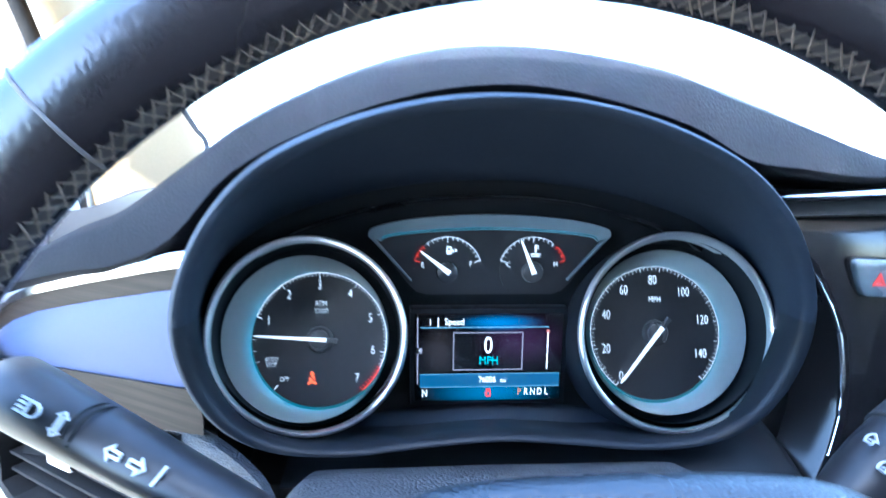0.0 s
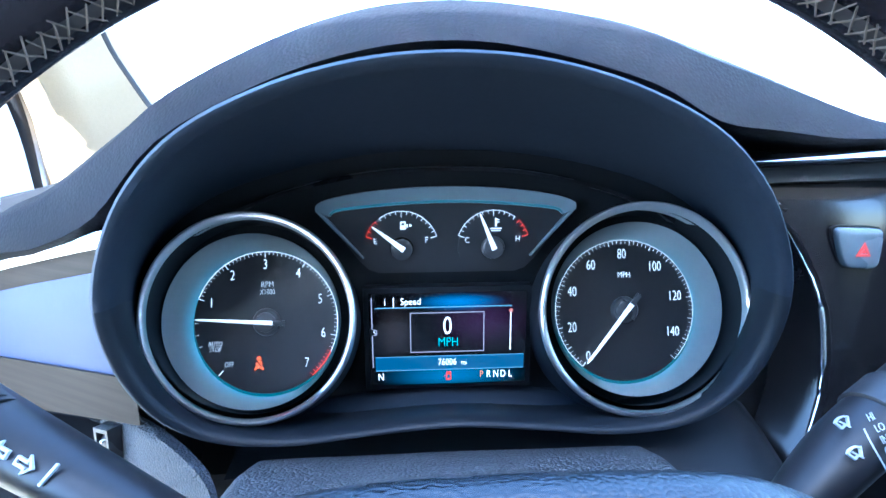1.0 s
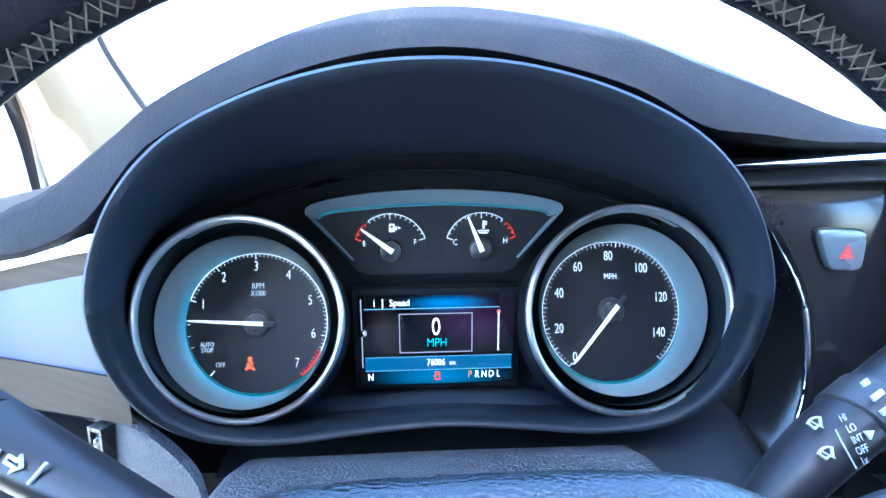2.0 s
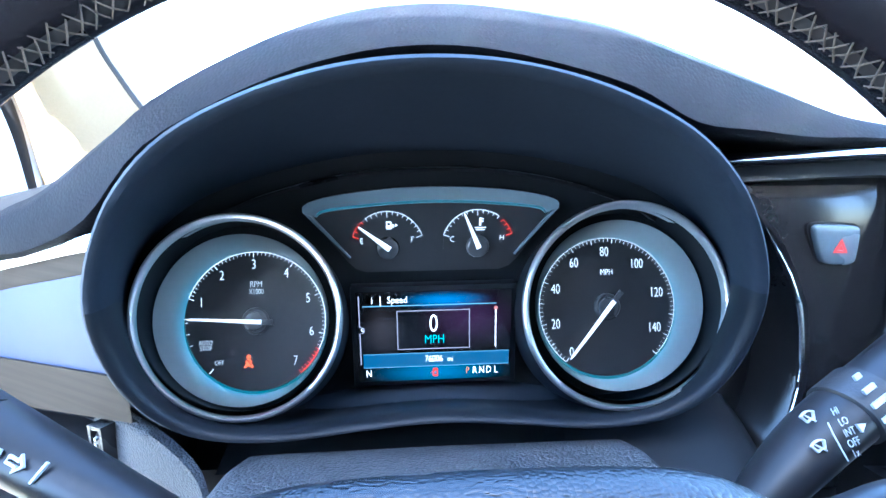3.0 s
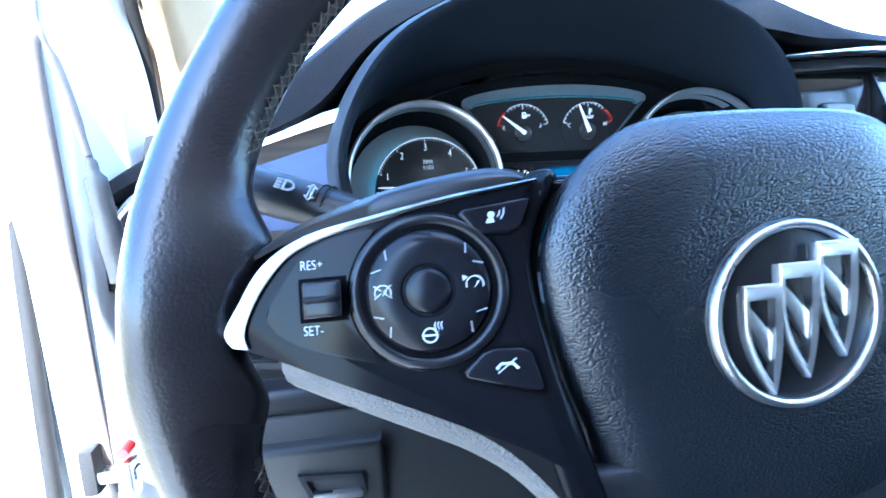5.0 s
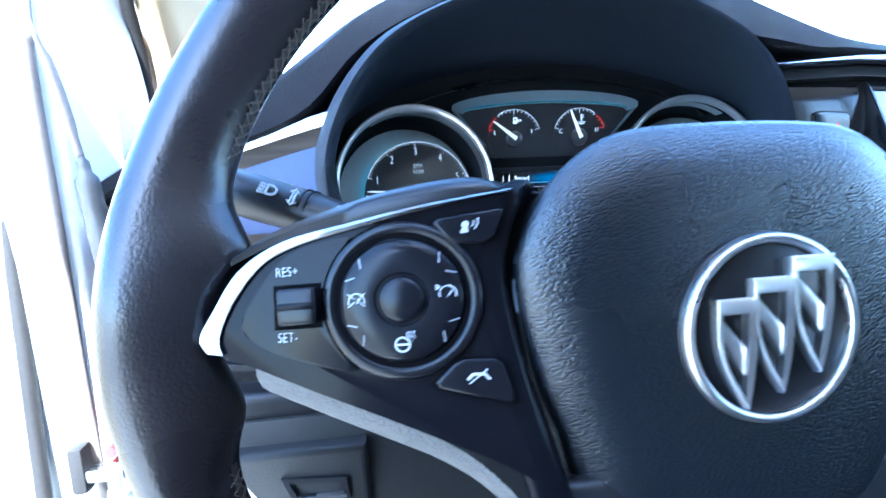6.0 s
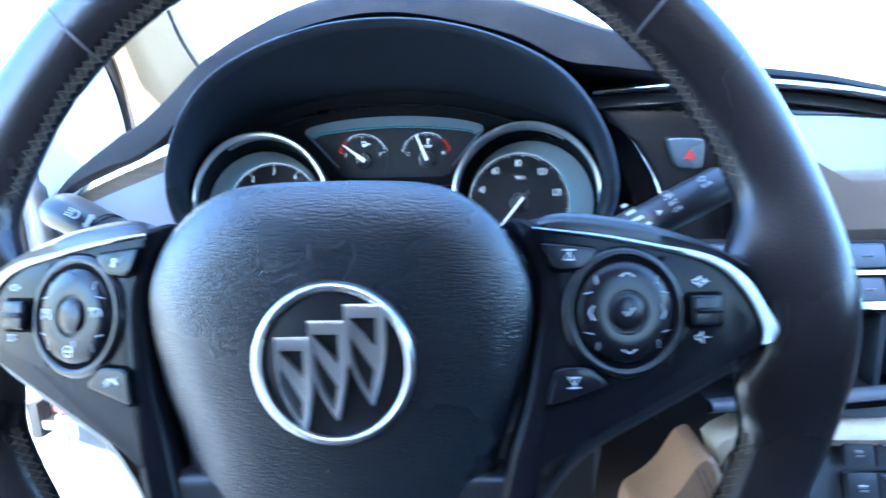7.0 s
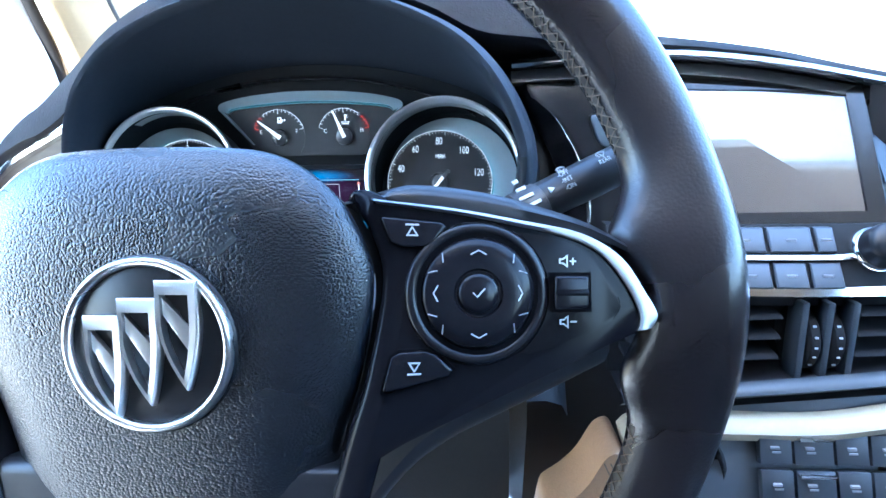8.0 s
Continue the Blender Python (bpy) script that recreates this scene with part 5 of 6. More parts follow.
def build_pod(w, side):
    m = lambda pts: [(side * x, z) for x, z in pts]
    low = [(150, -2), (130, -10.6), (111, -18.3), (94, -25.5), (80, -31.5), (70, -37)]
    outline = smooth_line(POD_TOP, 4) + smooth_line(low, 3) + smooth_line([(68, -38), (70.5, -28), (75.5, -12), (79.6, 9), (80.2, 24), (76.8, 36), (72, 45.2)], 3)
    pod = part("button_pod", prism(m(outline), 10.5, 30, 1.4, 2), "piano_satin", w, "gloss black spoke with buttons")
    part("chrome_accent", plate_pair(m(smooth_line(POD_TOP, 5)), m(smooth_line(POD_IN, 5)), 8.6, 12), "accent_satin", pod, "satin chrome sweep", angle=50)
    # rounded ridge between the spoke and the airbag cover
    edge = smooth_line([(59, 47), (62.4, 44.5), (67.4, 36.5), (71.4, 24.5), (70.6, 9), (66.4, -12), (61.4, -28), (57, -45), (52, -62), (44, -78)], 4)
    ridge = []
    for i, (x, z) in enumerate(edge):
        u, v = edge[max(i - 1, 0)], edge[min(i + 1, len(edge) - 1)]
        t = Vector((v[0] - u[0], v[1] - u[1])).normalized()
        o = Vector((-t.y, t.x))
        if o.x < 0:
            o = -o
        g = min(1.0, 0.15 + i * 0.12)
        ridge.append([(side * (x + o.x * k), y + max(0.0, 8 - 1.3 * i), z + o.y * k) for k, y in ((0.0, 24), (0.1, 15.5), (0.2 + 0.7 * g, 13.0), (0.5 + 2.6 * g, 11.6), (0.6 + 7.0 * g, 10.8), (0.6 + 10.4 * g, 10.6), (0.6 + 11.9 * g, 14))])
    part("inner_ridge", loft(ridge, closed=False), "piano_satin", pod, angle=70)
    # upper shoulder behind the chrome line
    sh = smooth_line([(44, 45, 0.25, 18), (58, 45.5, 0.3, 12), (70, 46.6, 0.5, 4), (82, 47.4, 0.8, 0), (105, 45.8, 0.8, 0), (125, 42.6, 0.62, 0), (143, 38.2, 0.45, 0), (157, 32, 0.3, 0)], 4)
    part("shoulder", loft([[(side * x, 25 + q * 0.6, z - 3 - 4 * h), (side * x, 22 + q * 0.6, z + 5 * h), (side * x, 15 + q * 0.6, z + 6 * h), (side * x, 11.5 + q * 0.6, z + 1 * h), (side * x, 12.5 + q * 0.6, z - 4 * h)] for x, z, h, q in sh], closed=False), "smooth_black", pod, angle=60)
    # pale textured lower edge
    # textured lower edge; bounce light from the doorway is in the left one's grey
    lowedge = smooth_line([(150, -6), (130, -14.6), (111, -22.5), (94, -30), (80, -40), (66, -58), (58, -80)], 4)
    part("lower_edge", loft([[(side * x, 13, z + 4), (side * x, 13.5, z + 1), (side * (x - 1), 17, z - 3), (side * (x - 2), 26, z - 6), (side * (x - 2), 36, z - 5)] for x, z in lowedge], closed=False), "grey_plastic_lit" if side < 0 else "smooth_black", pod, "textured grey lower edge, bounce light put into its tone" if side < 0 else "", angle=60)
    # glossy inset behind the rocker
    inset = smooth_line([(119, 36.5), (132, 34.6), (141, 29.8), (149, 20), (153.6, 10.6), (145, 3), (132, -1.6), (120, -4.6)], 4)
    inset += arc(103, 16, 24.5, -55, 55, 16)
    part("gloss_inset", prism(m(inset), 9.7, 12, 0.5), "inset_black", pod)
    # round pad with collar
    cx, cz = side * 103.5, 16.0
    part("collar", revolve([(19.4, 10.6), (20.0, 9.0), (21.0, 8.2), (22.6, 8.4), (24.0, 10.2), (24.4, 11.5)], cx, cz, 72), "gloss_collar", pod, angle=60)
    disc = part("selector", revolve([(0.1, 7.4), (6.8, 7.4), (7.1, 7.8), (7.5, 7.8), (8.1, 6.9), (13.5, 6.6), (17.0, 7.4), (18.6, 9.0), (18.9, 11)], cx, cz, 72), "selector_black", pod, "round selector pad", angle=50)
    part("centre_key", revolve([(0.1, 6.0), (4.8, 6.1), (6.2, 6.5), (6.8, 7.7)], cx, cz, 48), "selector_black", disc, "round centre key", angle=50)
    part("key_gap", loft([[(cx + 18.7 * math.cos(t), 8.9, cz + 18.7 * math.sin(t)) for t in [2 * math.pi * i / 64 for i in range(64)]], [(cx + 20.3 * math.cos(t), 8.9, cz + 20.3 * math.sin(t)) for t in [2 * math.pi * i / 64 for i in range(64)]]]), "gap_black", disc)
    y = 6.6
    if side > 0:
        chev = lambda px, pz, rot: chevron(cx + px, cz + pz, rot, y)
        part("chevron_print", merge(chev(0, 13.4, 0), chev(0, -13.8, 180), chev(-13.8, 0, 90), chev(13.8, 0, -90)), "print_dim", disc, "white chevrons")
        part("check_print", tube([(cx - 1.9, 5.9, cz + 0.3), (cx - 0.5, 5.9, cz - 1.2), (cx + 2.0, 5.9, cz + 1.6)], 0.3, 6), "print_dim", disc, "white check mark")
    else:
        g1 = gauge_print(cx - 13.2, cz + 0.2, y, True)
        g2 = gauge_print(cx + 13.4, cz + 0.6, y, False)
        part("cruise_print", merge(g1, g2), "print_dim", disc, "white cruise symbols")
        hx, hz = cx + 0.2, cz - 12.6
        part("heat_print", merge(plate_between(circle(hx - 0.6, hz - 0.6, 2.3, 24), circle(hx - 0.6, hz - 0.6, 1.8, 24), y, y + 0.6), box(hx - 2.6, hx + 1.4, y, y + 0.6, hz - 0.9, hz - 0.3), *[tube([(hx + 0.8 + q, y + 0.2, hz + 0.2), (hx + 1.2 + q, y + 0.2, hz + 1.2), (hx + 0.8 + q, y + 0.2, hz + 2.2), (hx + 1.3 + q, y + 0.2, hz + 3.2)], 0.2, 5) for q in (0, 0.9, 1.8)]), "print_dim", disc, "white heated wheel symbol")
    # grey strokes stand in for the sheen on the pad's lobe edges
    for a in (35, 145, 215, 325):
        for s in (-6, 6):
            r = radians(a + s)
            part("pad_edge", tube([(cx + 15.2 * math.cos(r), 7.0, cz + 15.2 * math.sin(r)), (cx + 17.6 * math.cos(r + 0.12 * s / 6), 7.6, cz + 17.6 * math.sin(r + 0.12 * s / 6))], 0.22, 6), "print_grey", disc)
    # rocker
    rk = part("rocker", box(min(side * 129, side * 141.4), max(side * 129, side * 141.4), 5.6, 12, 10.4, 21.8, 1.4, 3), "selector_black", pod, "ribbed glossy rocker key")
    part("ridge", box(min(side * 129.4, side * 141), max(side * 129.4, side * 141), 4.4, 7, 15.0, 17.2, 0.9), "piano_satin", rk)
    part("rocker_gap", plate_between(m([(127.6, 9.2), (142.6, 9.2), (142.6, 23), (127.6, 23)]), m([(129, 10.4), (141.4, 10.4), (141.4, 21.8), (129, 21.8)]), 9.4, 10), "gap_black", rk)
    if side > 0:
        for zz, plus in ((26.9, True), (6.0, False)):
            sx = 133.0
            spk = plate_between([(sx - 1.9, zz - 0.9), (sx - 0.6, zz - 0.9), (sx + 1.2, zz - 2.3), (sx + 1.2, zz + 2.3), (sx - 0.6, zz + 0.9), (sx - 1.9, zz + 0.9)], [(sx - 1.4, zz - 0.45), (sx - 0.4, zz - 0.45), (sx + 0.75, zz - 1.4), (sx + 0.75, zz + 1.4), (sx - 0.4, zz + 0.45), (sx - 1.4, zz + 0.45)], 9.2, 9.9)
            spk = merge(spk, box(sx + 1.9, sx + 4.2, 9.2, 9.9, zz - 0.25, zz + 0.25))
            if plus:
                spk = merge(spk, box(sx + 2.8, sx + 3.3, 9.2, 9.9, zz - 1.2, zz + 1.2))
            part("volume_print", spk, "print_white", pod, "white loudspeaker symbol")
    else:
        word("lettering", "RES+", 4.3, "print_white", pod, -138.2, 9.6, 27.0, squeeze=0.8)
        word("lettering", "SET-", 4.3, "print_white", pod, -138.6, 9.6, 6.6, squeeze=0.8)
    # wedge keys
    up = [(72.4, 40), (73.6, 40.6), (91.6, 39.2), (93.0, 37.8), (89.2, 32.6), (86.6, 31.2), (79.2, 30.6), (75.4, 32.4)]
    dn = [(75.8, -4.0), (78.4, -2.6), (86.4, -2.4), (89.4, -3.4), (95.0, -8.6), (94.2, -10.6), (75.0, -15.4), (73.2, -14.6)]
    for kz, o in (("upper", up), ("lower", dn)):
        cxx, czz = sum(p[0] for p in o) / len(o), sum(p[1] for p in o) / len(o)
        grow = [(cxx + (x - cxx) * 1.10, czz + (z - czz) * 1.14) for x, z in o]
        key = part("wedge_key", prism(m(o), 8.2, 12, 1.1, 3), "selector_black", pod, "wedge-shaped key")
        part("key_gap", plate_between(m(grow), m(o), 9.9, 10.6), "gap_black", key)
        px, pz = side * (cxx - 0.4), czz + (0.6 if kz == "upper" else 0.2)
        if side > 0:
            d = 1 if kz == "upper" else -1
            tri = [(px - 2.0, pz - 1.7 * d), (px + 2.0, pz - 1.7 * d), (px, pz + 1.6 * d)]
            tin = [(px - 1.2, pz - 1.2 * d), (px + 1.2, pz - 1.2 * d), (px, pz + 0.8 * d)]
            part("track_print", merge(plate_between(tri, tin, 7.9, 8.5), box(px - 2.1, px + 2.1, 7.9, 8.5, pz + 2.0 * d - 0.25, pz + 2.0 * d + 0.25)), "print_dim", key, "white triangle symbol")
        elif kz == "upper":
            part("voice_print", merge(prism(circle(px - 1.4, pz + 0.4, 1.0, 14), 7.9, 8.5), prism([(px - 3.0, pz - 2.0), (px - 0.6, pz - 2.0), (px - 0.8, pz - 0.6), (px - 2.4, pz - 0.6)], 7.9, 8.5), tube([(px + 0.4, 8.2, pz - 0.4), (px + 1.0, 8.2, pz + 0.5), (px + 1.1, 8.2, pz + 1.4)], 0.22, 5), tube([(px + 1.2, 8.2, pz - 1.2), (px + 2.2, 8.2, pz + 0.4), (px + 2.3, 8.2, pz + 2.0)], 0.22, 5)), "print_dim", key, "white voice symbol")
        else:
            part("hangup_print", merge(tube([(px - 3, 8.2, pz - 0.9), (px - 1.6, 8.2, pz + 0.6), (px + 1.6, 8.2, pz + 0.6), (px + 3, 8.2, pz - 0.9)], 0.5, 6), tube([(px - 2.6, 8.2, pz - 2.0), (px + 2.6, 8.2, pz + 2.0)], 0.22, 5)), "print_dim", key, "white hang-up symbol")
    return pod


def plate_pair(a, b, y0, y1):
    """A strip between two open lines, slightly crowned."""
    return loft([[(x, y1, z) for x, z in a], [(x, y0 + 0.6, z) for x, z in a], [((x + u) / 2, y0, (z + v) / 2) for (x, z), (u, v) in zip(a, b)], [(u, y0 + 0.6, v) for u, v in b], [(u, y1, v) for u, v in b]], closed=False)


def chevron(x, z, rot, y):
    b = tube([(-2.6, 0, -0.7), (0, 0, 0.7), (2.6, 0, -0.7)], 0.24, 6)
    b.transform(Matrix.Translation((x, y, z)) @ Matrix.Rotation(radians(-rot), 4, "Y"))
    return b


def gauge_print(x, z, y, crossed):
    pts = arc(x, z, 2.4, -20, 200, 14)
    b = tube([(px, y + 0.2, pz) for px, pz in pts], 0.26, 5)
    b = merge(b, tube([(x - 0.2, y + 0.2, z - 0.8), (x + 1.2, y + 0.2, z + 0.9)], 0.26, 5))
    if crossed:
        b = merge(b, tube([(x - 2.6, y + 0.2, z - 1.6), (x + 2.6, y + 0.2, z + 2.4)], 0.2, 5), tube([(x + 2.6, y + 0.2, z - 1.6), (x - 2.6, y + 0.2, z + 2.4)], 0.2, 5))
    else:
        b = merge(b, prism([(x - 3.4, z + 3.0), (x - 1.8, z + 2.2), (x - 3.2, z + 1.2)], y, y + 0.5))
    return b


build_wheel()


# ---------------------------------------------------------------- centre stack
def build_display():
    d = thing("centre_display", frame_at(0, 0, 0), "wide colour touch screen mirroring the bright cabin", "display screen")
    TL, TR, BL, BR = Vector((256, -18, 1149)), Vector((377, -18, 1145)), Vector((258, -60, 1068)), Vector((374, -60, 1069))
    n = (TR - TL).cross(BL - TL).normalized()
    if n.y > 0:
        n = -n
    def quad(grow, out):
        c = (TL + TR + BL + BR) / 4
        ex = (grow - 1) * 60
        right, down = (TR - TL).normalized(), (BL - TL).normalized()
        return [tuple(p + right * (a * ex) + down * (b * ex) + n * out) for p, a, b in ((TL, -0.4, -1), (TR, 1.4, -1), (BR, 1.4, 1), (BL, -0.4, 1))]
    part("bezel", loft([quad(1.16, -14), quad(1.15, 0), quad(1.13, 1.2), quad(1.0, 0.4), quad(1.0, -2)]), "piano_black", d, "gloss black surround")
    part("screen", loft([quad(1.0, -3), quad(1.0, -0.6)], cap=(True, True)), "screen_glass", d, "dark glass screen")
    part("side_fin", loft([[(390, -22, 1150), (430, -30, 1140), (436, -30, 1120)], [(391, -24, 1120), (420, -34, 1090), (430, -36, 1085)], [(392, -60, 1066), (408, -62, 1062), (420, -62, 1060)]], closed=False), "piano_black", d)


def build_audio():
    a = thing("audio_panel", frame_at(-16, 0, -4), "grey-blue audio button panel with a chrome rule and knobs", "control panel")
    def at(x, k, out=0.0):
        # k: 0 top to 1 bottom
        return (x, -66 - 22 * k - out, 1066 - 36 * k + 0.00012 * (x - 330) ** 2)
    part("panel", loft([[at(x, 0, -10), at(x, 0, 2), at(x, 0.5, 6), at(x, 1.0, 3), at(x, 1.06, -8)] for x in range(226, 521, 21)], closed=False), "dull_black", a, angle=50)
    part("chrome_rule", loft([[at(x, 0.44, 5), at(x, 0.46, 8), at(x, 0.52, 8), at(x, 0.54, 5)] for x in range(230, 501, 15)], closed=False), "chrome", a, angle=60)
    for row, ks in ((0.22, ((236, 30), (296, 25), (322, 27), (350, 12))), (0.76, ((236, 30), (296, 25), (322, 20), (343, 19)))):
        for x, w in ks:
            ring = lambda g, o: [at(x + 0.6 + g, row - 0.19 + g * 0.028, o), at(x + w - 0.6 - g, row - 0.19 + g * 0.028, o), at(x + w - 0.6 - g, row + 0.19 - g * 0.028, o), at(x + 0.6 + g, row + 0.19 - g * 0.028, o)]
            k = part("key", loft([ring(0, 3), ring(0, 6.6), ring(0.8, 7.4)], cap=(False, True)), "panel_grey", a)
            c = at(x + w / 2, row, 7.6)
            part("key_print", box(c[0] - 3, c[0] + 3, c[1] - 0.4, c[1] + 2, c[2] - 0.7, c[2] + 0.7), "print_grey", k)
    for x, r in ((281, 10.5), (384, 12.5)):
        k = part("knob", revolve([(0.1, -22), (r * 0.8, -22), (r * 0.95, -20.5), (r, -17), (r, 0), (r * 1.1, 2)], 0, 0, 48), "smooth_black", a, "black round knob", angle=50)
        k.matrix_basis = Matrix.Translation((x * U, -76 * U, 1050 * U)) @ Matrix.Rotation(radians(-30), 4, "X")
        part("knob_ring", revolve([(r * 1.02, -9), (r * 1.1, -8), (r * 1.18, -2), (r * 1.22, 3)], 0, 0, 48), "chrome", k, "chrome ring", angle=60)


def build_centre_vent():
    v = thing("air_vent", frame_at(-14, 0, 3), "black centre air vent with slats, thumbwheels and chrome rails", "air vent")
    def bow(x):
        return 0.00025 * (x - 330) ** 2
    xs = list(range(232, 521, 16))
    part("upper_rail", loft([[(x, -84 + bow(x), 1026 + bow(x) * 0.8), (x, -92 + bow(x), 1025 + bow(x) * 0.8), (x, -94 + bow(x), 1020 + bow(x) * 0.8), (x, -88 + bow(x), 1017 + bow(x) * 0.8)] for x in xs], closed=False), "chrome", v, "chrome rail", angle=60)
    part("lower_rail", loft([[(x, -96 + bow(x), 962 + (x - 270) * 0.10), (x, -103 + bow(x), 961 + (x - 270) * 0.10), (x, -105 + bow(x), 957 + (x - 270) * 0.10), (x, -98 + bow(x), 952 + (x - 270) * 0.10)] for x in xs], closed=False), "panel_dark", v, angle=60)
    part("backing", loft([[(x, -60 + bow(x), 1020 + bow(x)), (x, -52 + bow(x), 990), (x, -62 + bow(x), 955)] for x in xs], closed=False), "dull_black", v)
    part("surround", loft([[(x, -86 + bow(x), 1017 + bow(x) * 0.8), (x, -84 + bow(x), 1011 + bow(x) * 0.8), (x, -66 + bow(x), 1009 + bow(x) * 0.8)] for x in xs], closed=False), "smooth_black", v)
    part("surround", loft([[(x, -98 + bow(x), 953 + (x - 270) * 0.10), (x, -96 + bow(x), 960 + (x - 270) * 0.10), (x, -70 + bow(x), 962 + (x - 270) * 0.10)] for x in xs], closed=False), "smooth_black", v)
    for z in (1003, 990, 977):
        for x0, x1 in ((236, 334), (372, 510)):
            part("slat", loft([[(x, -92 + bow(x), z + (x - 270) * 0.04), (x, -90 + bow(x), z + 1.8 + (x - 270) * 0.04), (x, -72 + bow(x), z + 5 + (x - 270) * 0.04), (x, -72 + bow(x), z + 1 + (x - 270) * 0.04)] for x in range(x0, x1 + 1, 13)], closed=True, cap=(True, True)), "dull_black", v)
    for x in (338.5, 353, 367.5):
        part("wheel_frame", box(x - 2.2, x + 2.2, -94, -78, 960, 1016, 1.6), "panel_grey", v, "grey divider beside the thumbwheels")
    for x in (346, 360):
        wh = part("thumbwheel", revolve([(0.1, -3.6), (19, -3.6), (20.5, -2.4), (20.5, 2.4), (19, 3.6), (0.1, 3.6)], 0, 0, 40), "dull_black", v, "black thumbwheel", angle=50)
        wh.matrix_basis = Matrix.Translation((x * U, -75 * U, 988 * U)) @ Matrix.Rotation(radians(90), 4, "Z")
        for i in range(5):
            z = 988 + (i - 2) * 6.2
            yy = -75 - math.sqrt(21 ** 2 - (z - 988) ** 2)
            part("mark", box(x - 0.9, x + 0.9, yy - 0.2, yy + 1.5, z - 0.5, z + 0.5), "print_dim", v)


def build_climate():
    c = thing("climate_panel", frame_at(-4, 0, 10), "dark climate control panel with lit temperature readouts", "control panel")
    part("panel", loft([[(x, -92, 938 + (x - 270) * 0.1), (x, -100, 932), (x, -118, 880), (x, -130, 830), (x, -120, 780)] for x in range(238, 521, 20)], closed=False), "panel_dark", c, angle=50)
    for x in (256, 402):
        zc = 902
        k = part("readout", loft([[(x + 24 * s * math.cos(t), y, zc + 24 * s * math.sin(t) * 1.1) for t in [2 * math.pi * i / 40 for i in range(40)]] for s, y in ((1.25, -102), (1.22, -109), (1.12, -111), (1.06, -107))], cap=(False, True)), "piano_black", c, "round dark readout", angle=50)
        word("lettering", "LO", 11, "lit_yellow", k, x, -107.6, zc, squeeze=0.85)
        part("warm_mark", prism([(x - 4, zc + 10.5), (x + 4, zc + 10.5), (x + 2.5, zc + 14), (x - 2.5, zc + 14)], -108.2, -107.2), "lit_red", k)
        part("cool_mark", prism([(x - 4, zc - 13.5), (x + 4, zc - 13.5), (x + 3, zc - 10.5), (x - 3, zc - 10.5)], -108.2, -107.2), "lit_deep_blue", k)
    for r, z in enumerate((922, 902, 882)):
        for q, x in enumerate((302, 322, 346, 366)):
            y = -104 - (932 - z) * 0.36
            kb = box(x, x + (18.6 if q != 1 else 22.6), -1.2, 4, -9.0, 9.0, 0.9)
            kb.transform(Matrix.Translation((0, y - 2, z)) @ Matrix.Rotation(radians(-19), 4, "X"))
            kk = part("key", kb, "panel_key", c)
            part("key_print", merge(box(x + 6, x + 11, y - 4.2, y - 2.4, z + 0.6, z + 2.0), box(x + 7, x + 12, y - 4.2, y - 2.4, z - 2.0, z - 0.9)), "print_grey", kk)
            if q == 1:
                part("key_bar", box(x + 1, x + 22, y - 4.4, y - 0.5, z + 6.0, z + 7.6, 0.5), "satin", kk)
    part("amber_lamp", box(327, 332, -117.5, -112, 900, 902.4), "lit_orange", c, "small amber lamp")


def build_console():
    s = thing("console_trim", frame_at(0, 0, 0), "cream trim band sweeping under the centre vent", "trim")
    line = smooth_line([(234, -100, 929, 948), (244, -101, 931, 947.5), (260, -102, 934, 947), (290, -104, 935, 947), (340, -106, 938, 949), (400, -104, 948, 959), (520, -92, 966, 976)], 4)
    part("band", loft([[(x, y + 8, z1 + 2), (x, y - 2, z1), (x, y - 6, (z0 + z1) / 2), (x, y - 3, z0), (x, y + 8, z0 - 2)] for x, y, z0, z1 in line], closed=False), "cream", s, "cream plastic band", angle=50)
    part("corner_piece", prism([(219, 933), (223, 938), (237, 946), (237, 926.5), (235, 915), (232, 906), (228, 903)], -108, -84, 2.0, 2), "cream", s, "cream corner piece behind a shut line")
    t = thing("console_side", frame_at(8, 0, -17), "tan leather side of the centre console with stitched seams", "console")
    edge = smooth_line([(160, 872), (163.5, 893), (168, 899.5), (176, 905.5), (185, 914.5), (191, 923), (196, 933), (200, 939.5), (205, 943), (209.5, 943), (213, 938), (219, 923), (227, 900), (233, 870), (237, 830)], 3)
    part("side_panel", prism(edge + [(240, 560), (150, 560)], -110, -66, 3.0, 3), "tan_leather", t, "tan leather panel", angle=60)
    part("edge_roll", tube([(x, -109, z) for x, z in smooth_line([(209, 941), (214, 930), (221, 912), (229, 884), (234, 850)], 4)], [1.6] * 4 + [2.6] * 13, 10), "cream", t, "pale rolled edge")
    for q in (0.0, 4.0):
        part("seam", tube([(x + q, -110.4, z) for x, z in smooth_line([(198.5, 936), (204, 924), (210, 908), (217, 886)], 4)], 0.45, 6), "thread", t)
    part("console_top", box(196, 420, -760, -100, 420, 800, 12), "fine_plastic", t)


build_display()
build_audio()
build_centre_vent()
build_climate()
build_console()


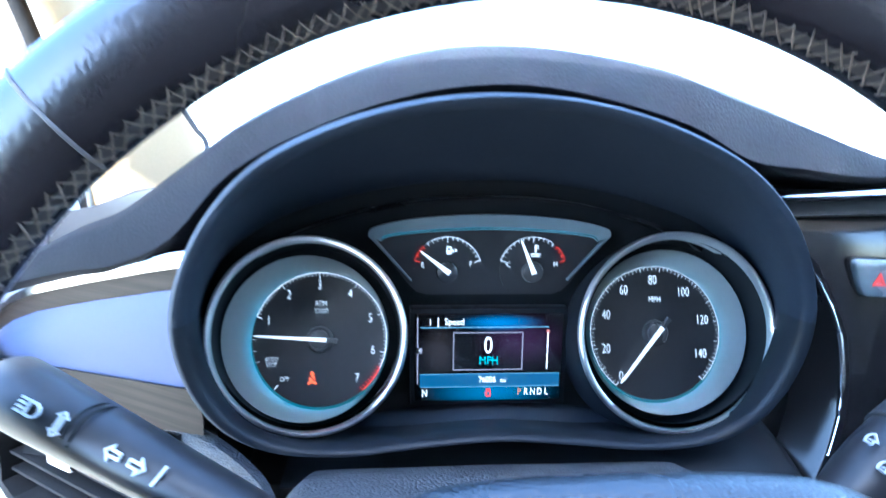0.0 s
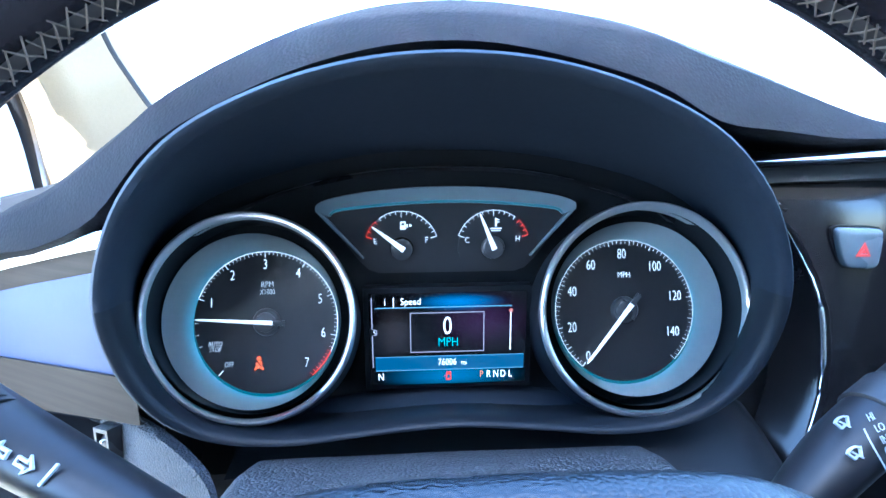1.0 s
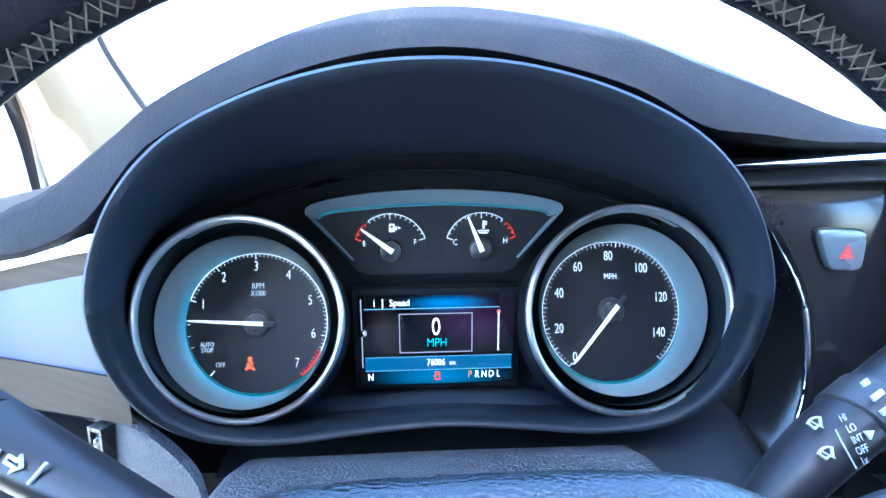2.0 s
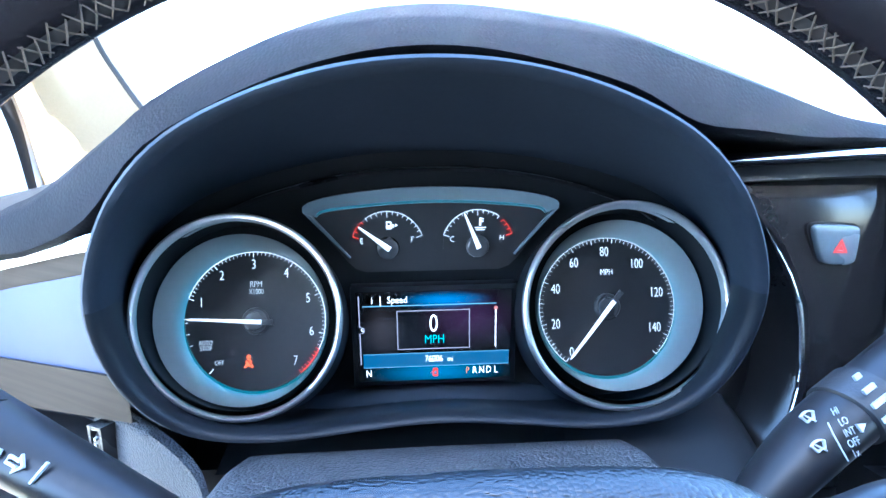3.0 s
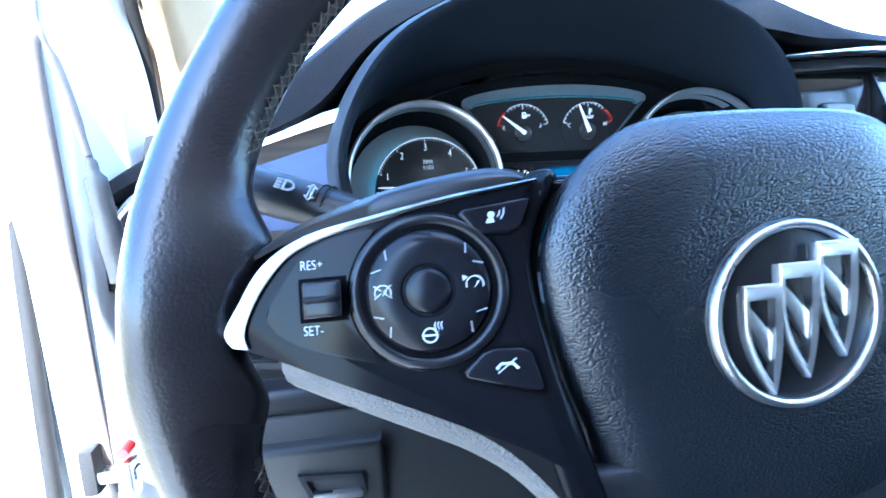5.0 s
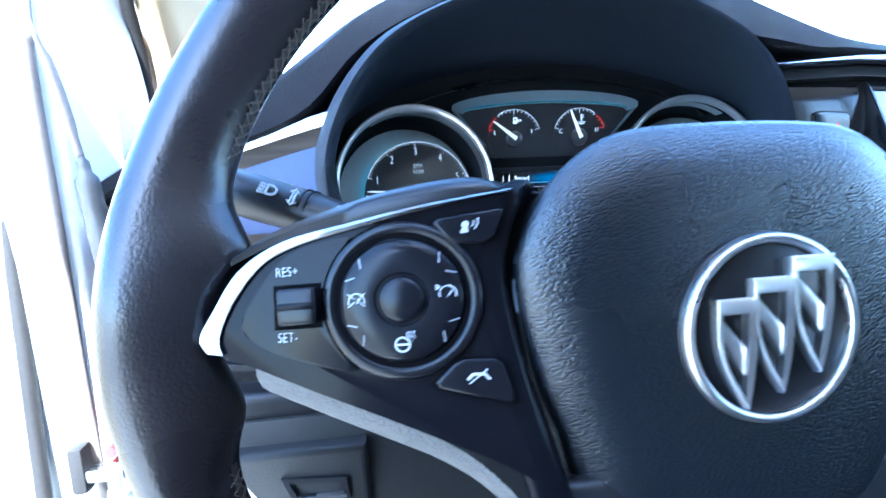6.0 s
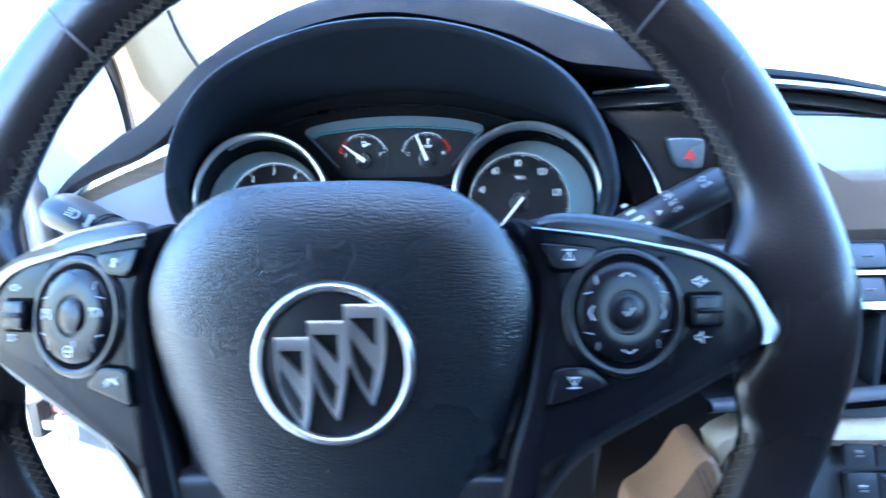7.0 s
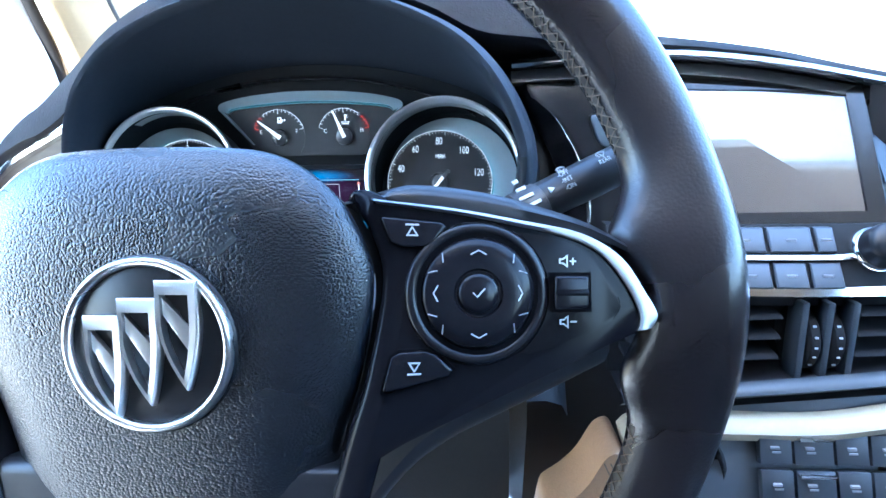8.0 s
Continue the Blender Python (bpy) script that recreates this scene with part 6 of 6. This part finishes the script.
# ---------------------------------------------------------------- windscreen pillar, doorway, open door
def build_pillar():
    p = thing("pillar_trim", frame_at(20, 0, 0), "beige cloth-covered windscreen pillar trim", "pillar")
    rows = []
    for z, x0, y0, x1, y1 in ((1095, -366, 215, -290, 350), (1130, -362, 208, -292, 335), (1200, -358, 190, -300, 300), (1260, -354, 160, -306, 262), (1330, -352, 112, -306, 210), (1440, -346, 5, -296, 90), (1560, -345, -180, -285, -100), (1660, -335, -440, -270, -360)):
        m = ((x0 + x1) / 2 - 2, (y0 + y1) / 2 - 16)
        rows.append([(x0 - 14, y0 + 40, z), (x0, y0, z), (x0 + 14, y0 + 2, z), (m[0], m[1], z), (x1 - 6, y1 - 10, z), (x1, y1 + 6, z), (x1 - 6, y1 + 30, z)])
    part("cover", loft(rows, closed=False), "pillar_cloth", p, "beige woven pillar cover", angle=70)
    seal = smooth_line([(-366, 206, 1090), (-369, 198, 1130), (-368, 188, 1200), (-366, 162, 1260), (-363, 117, 1330), (-356, 16, 1440), (-353, -94, 1560)], 6)
    part("outer_trim", tube(smooth_line([(-384, 200, 1130), (-379, 200, 1180), (-372, 196, 1240), (-369, 180, 1280)], 5), 4, 10), "hazard_key", p, "blue-grey outer trim edge")
    s = solo("door_seal", tube(seal, 6, 12), "rubber", "black rubber door seal along the pillar", "door seal", frame_at(20, 0, 0))
    sail = [(-378, 1092), (-366, 1142), (-330, 1150), (-296, 1163), (-268, 1168), (-282, 1140), (-300, 1112)]
    b = solo("corner_trim", prism(sail, 150, 190, 3), "smooth_black", "black corner trim at the foot of the pillar", "trim", frame_at(20, 0, -4))
    cord = smooth_line([(-268, 150, 1330), (-259, 150, 1289), (-247, 150, 1252), (-234, 149, 1228), (-222, 146, 1210), (-212, 140, 1198), (-206, 120, 1180)], 6)
    solo("cable", tube(cord, 2.0, 8), "rubber", "thin black cable hanging down the windscreen edge", "cable")


def build_doorway():
    j = thing("door_jamb", frame_at(28, 0, 4), "white painted door jamb with rubber seals", "door jamb")
    rows = []
    for z in range(420, 1321, 60):
        rows.append([(-362, 260, z), (-378, 170, z), (-390, 150, z), (-392, 62, z), (-400, 53, z), (-444, 50, z), (-462, 60, z), (-480, 200, z), (-480, 330, z)])
    part("jamb_panel", loft(rows, closed=False), "white_paint", j, angle=50)
    part("seal", tube(smooth_line([(-436, 70, 1250), (-440, 58, 1143), (-440, 56, 1070), (-440, 50, 972), (-439, 40, 830), (-438, 30, 640)], 6), 6, 10), "rubber", j, "black rubber seal")
    part("seal", tube(smooth_line([(-400, 52, 1240), (-402, 49, 1177), (-402, 51, 1067), (-402, 51, 966), (-402, 55, 864), (-402, 58, 760)], 6), 4, 10), "brown_rubber", j, "brown-grey inner seal")
    part("rubber_boot", tube(smooth_line([(-376, 46, 1116), (-373, 44, 1098), (-368, 42, 1060), (-363, 42, 1020)], 5), [2.5] * 2 + [4.5] * 3 + [8] * 5 + [9.5] * 6, 14), "boot_rubber", j, "dark rubber cable boot")
    part("seal", tube(smooth_line([(-398, 46, 1214), (-385, 45, 1168), (-376, 45, 1116)], 6), [2.0] * 4 + [4.0] * 6 + [3.0] * 3, 10), "brown_rubber", j)
    part("kick_panel", box(-392, -205, 150, 165, 420, 946, 4), "white_paint", j, "white painted panel below the dashboard")
    hinge = part("hinge", merge(box(-404, -372, 34, 46, 855, 866, 3), box(-384, -374, 30, 46, 840, 874, 3)), "satin", j, "metal door hinge")
    part("hinge_bracket", box(-414, -402, 32, 50, 846, 886, 4), "rubber", hinge, "black hinge bracket")
    part("hinge_cap", revolve([(0.1, -6), (4.5, -6), (5, 0), (5, 8)], 0, 0, 24), "red_cap", hinge, "small red cap").matrix_basis = Matrix.Translation((-380 * U, 38 * U, 881 * U))


def build_door():
    d = thing("car_door", frame_at(-446, 70, 0, 0, 0, -58), "white car door standing wide open with a beige lining", "car door")
    # hinged at its front edge, local -y runs back along the door
    part("shell", box(-60, -8, -1050, -20, 420, 1130, 14, 3), "white_paint", d, "white painted door shell")
    part("lining", loft([[(0, y, 1125), (10, y, 1105), (14, y, 980), (34, y, 930), (36, y, 890), (12, y, 860), (10, y, 560), (-4, y, 450)] for y in range(-1030, -39, 90)], closed=False), "cream", d, "beige door lining with an armrest", angle=40)
    part("grab_handle", tube(smooth_line([(20, -420, 930), (44, -430, 990), (46, -450, 1060), (22, -460, 1110)], 5), 10, 12), "satin", d)
    fr = smooth_line([(-30, -60, 1120), (-20, -180, 1230), (10, -420, 1400), (40, -640, 1490), (52, -900, 1500), (40, -1020, 1300), (-10, -1040, 1130)], 6)
    part("window_frame", tube(fr, 16, 10), "rubber", d, "black window frame")


build_pillar()
build_doorway()
build_door()


def build_windscreen():
    f = thing("windscreen", frame_at(0, 0, 0), "clear raked car windscreen", "windscreen", kind="structure")
    rows = []
    for k in range(9):
        t = k / 8
        rows.append([(-300 + 1420 * i / 12, 480 + 40 * math.sin(math.pi * i / 12) - 950 * t, 1120 + 540 * t) for i in range(13)])
    g = part("pane", loft(rows, closed=False), "glass", f)
    g.visible_shadow = False


build_windscreen()
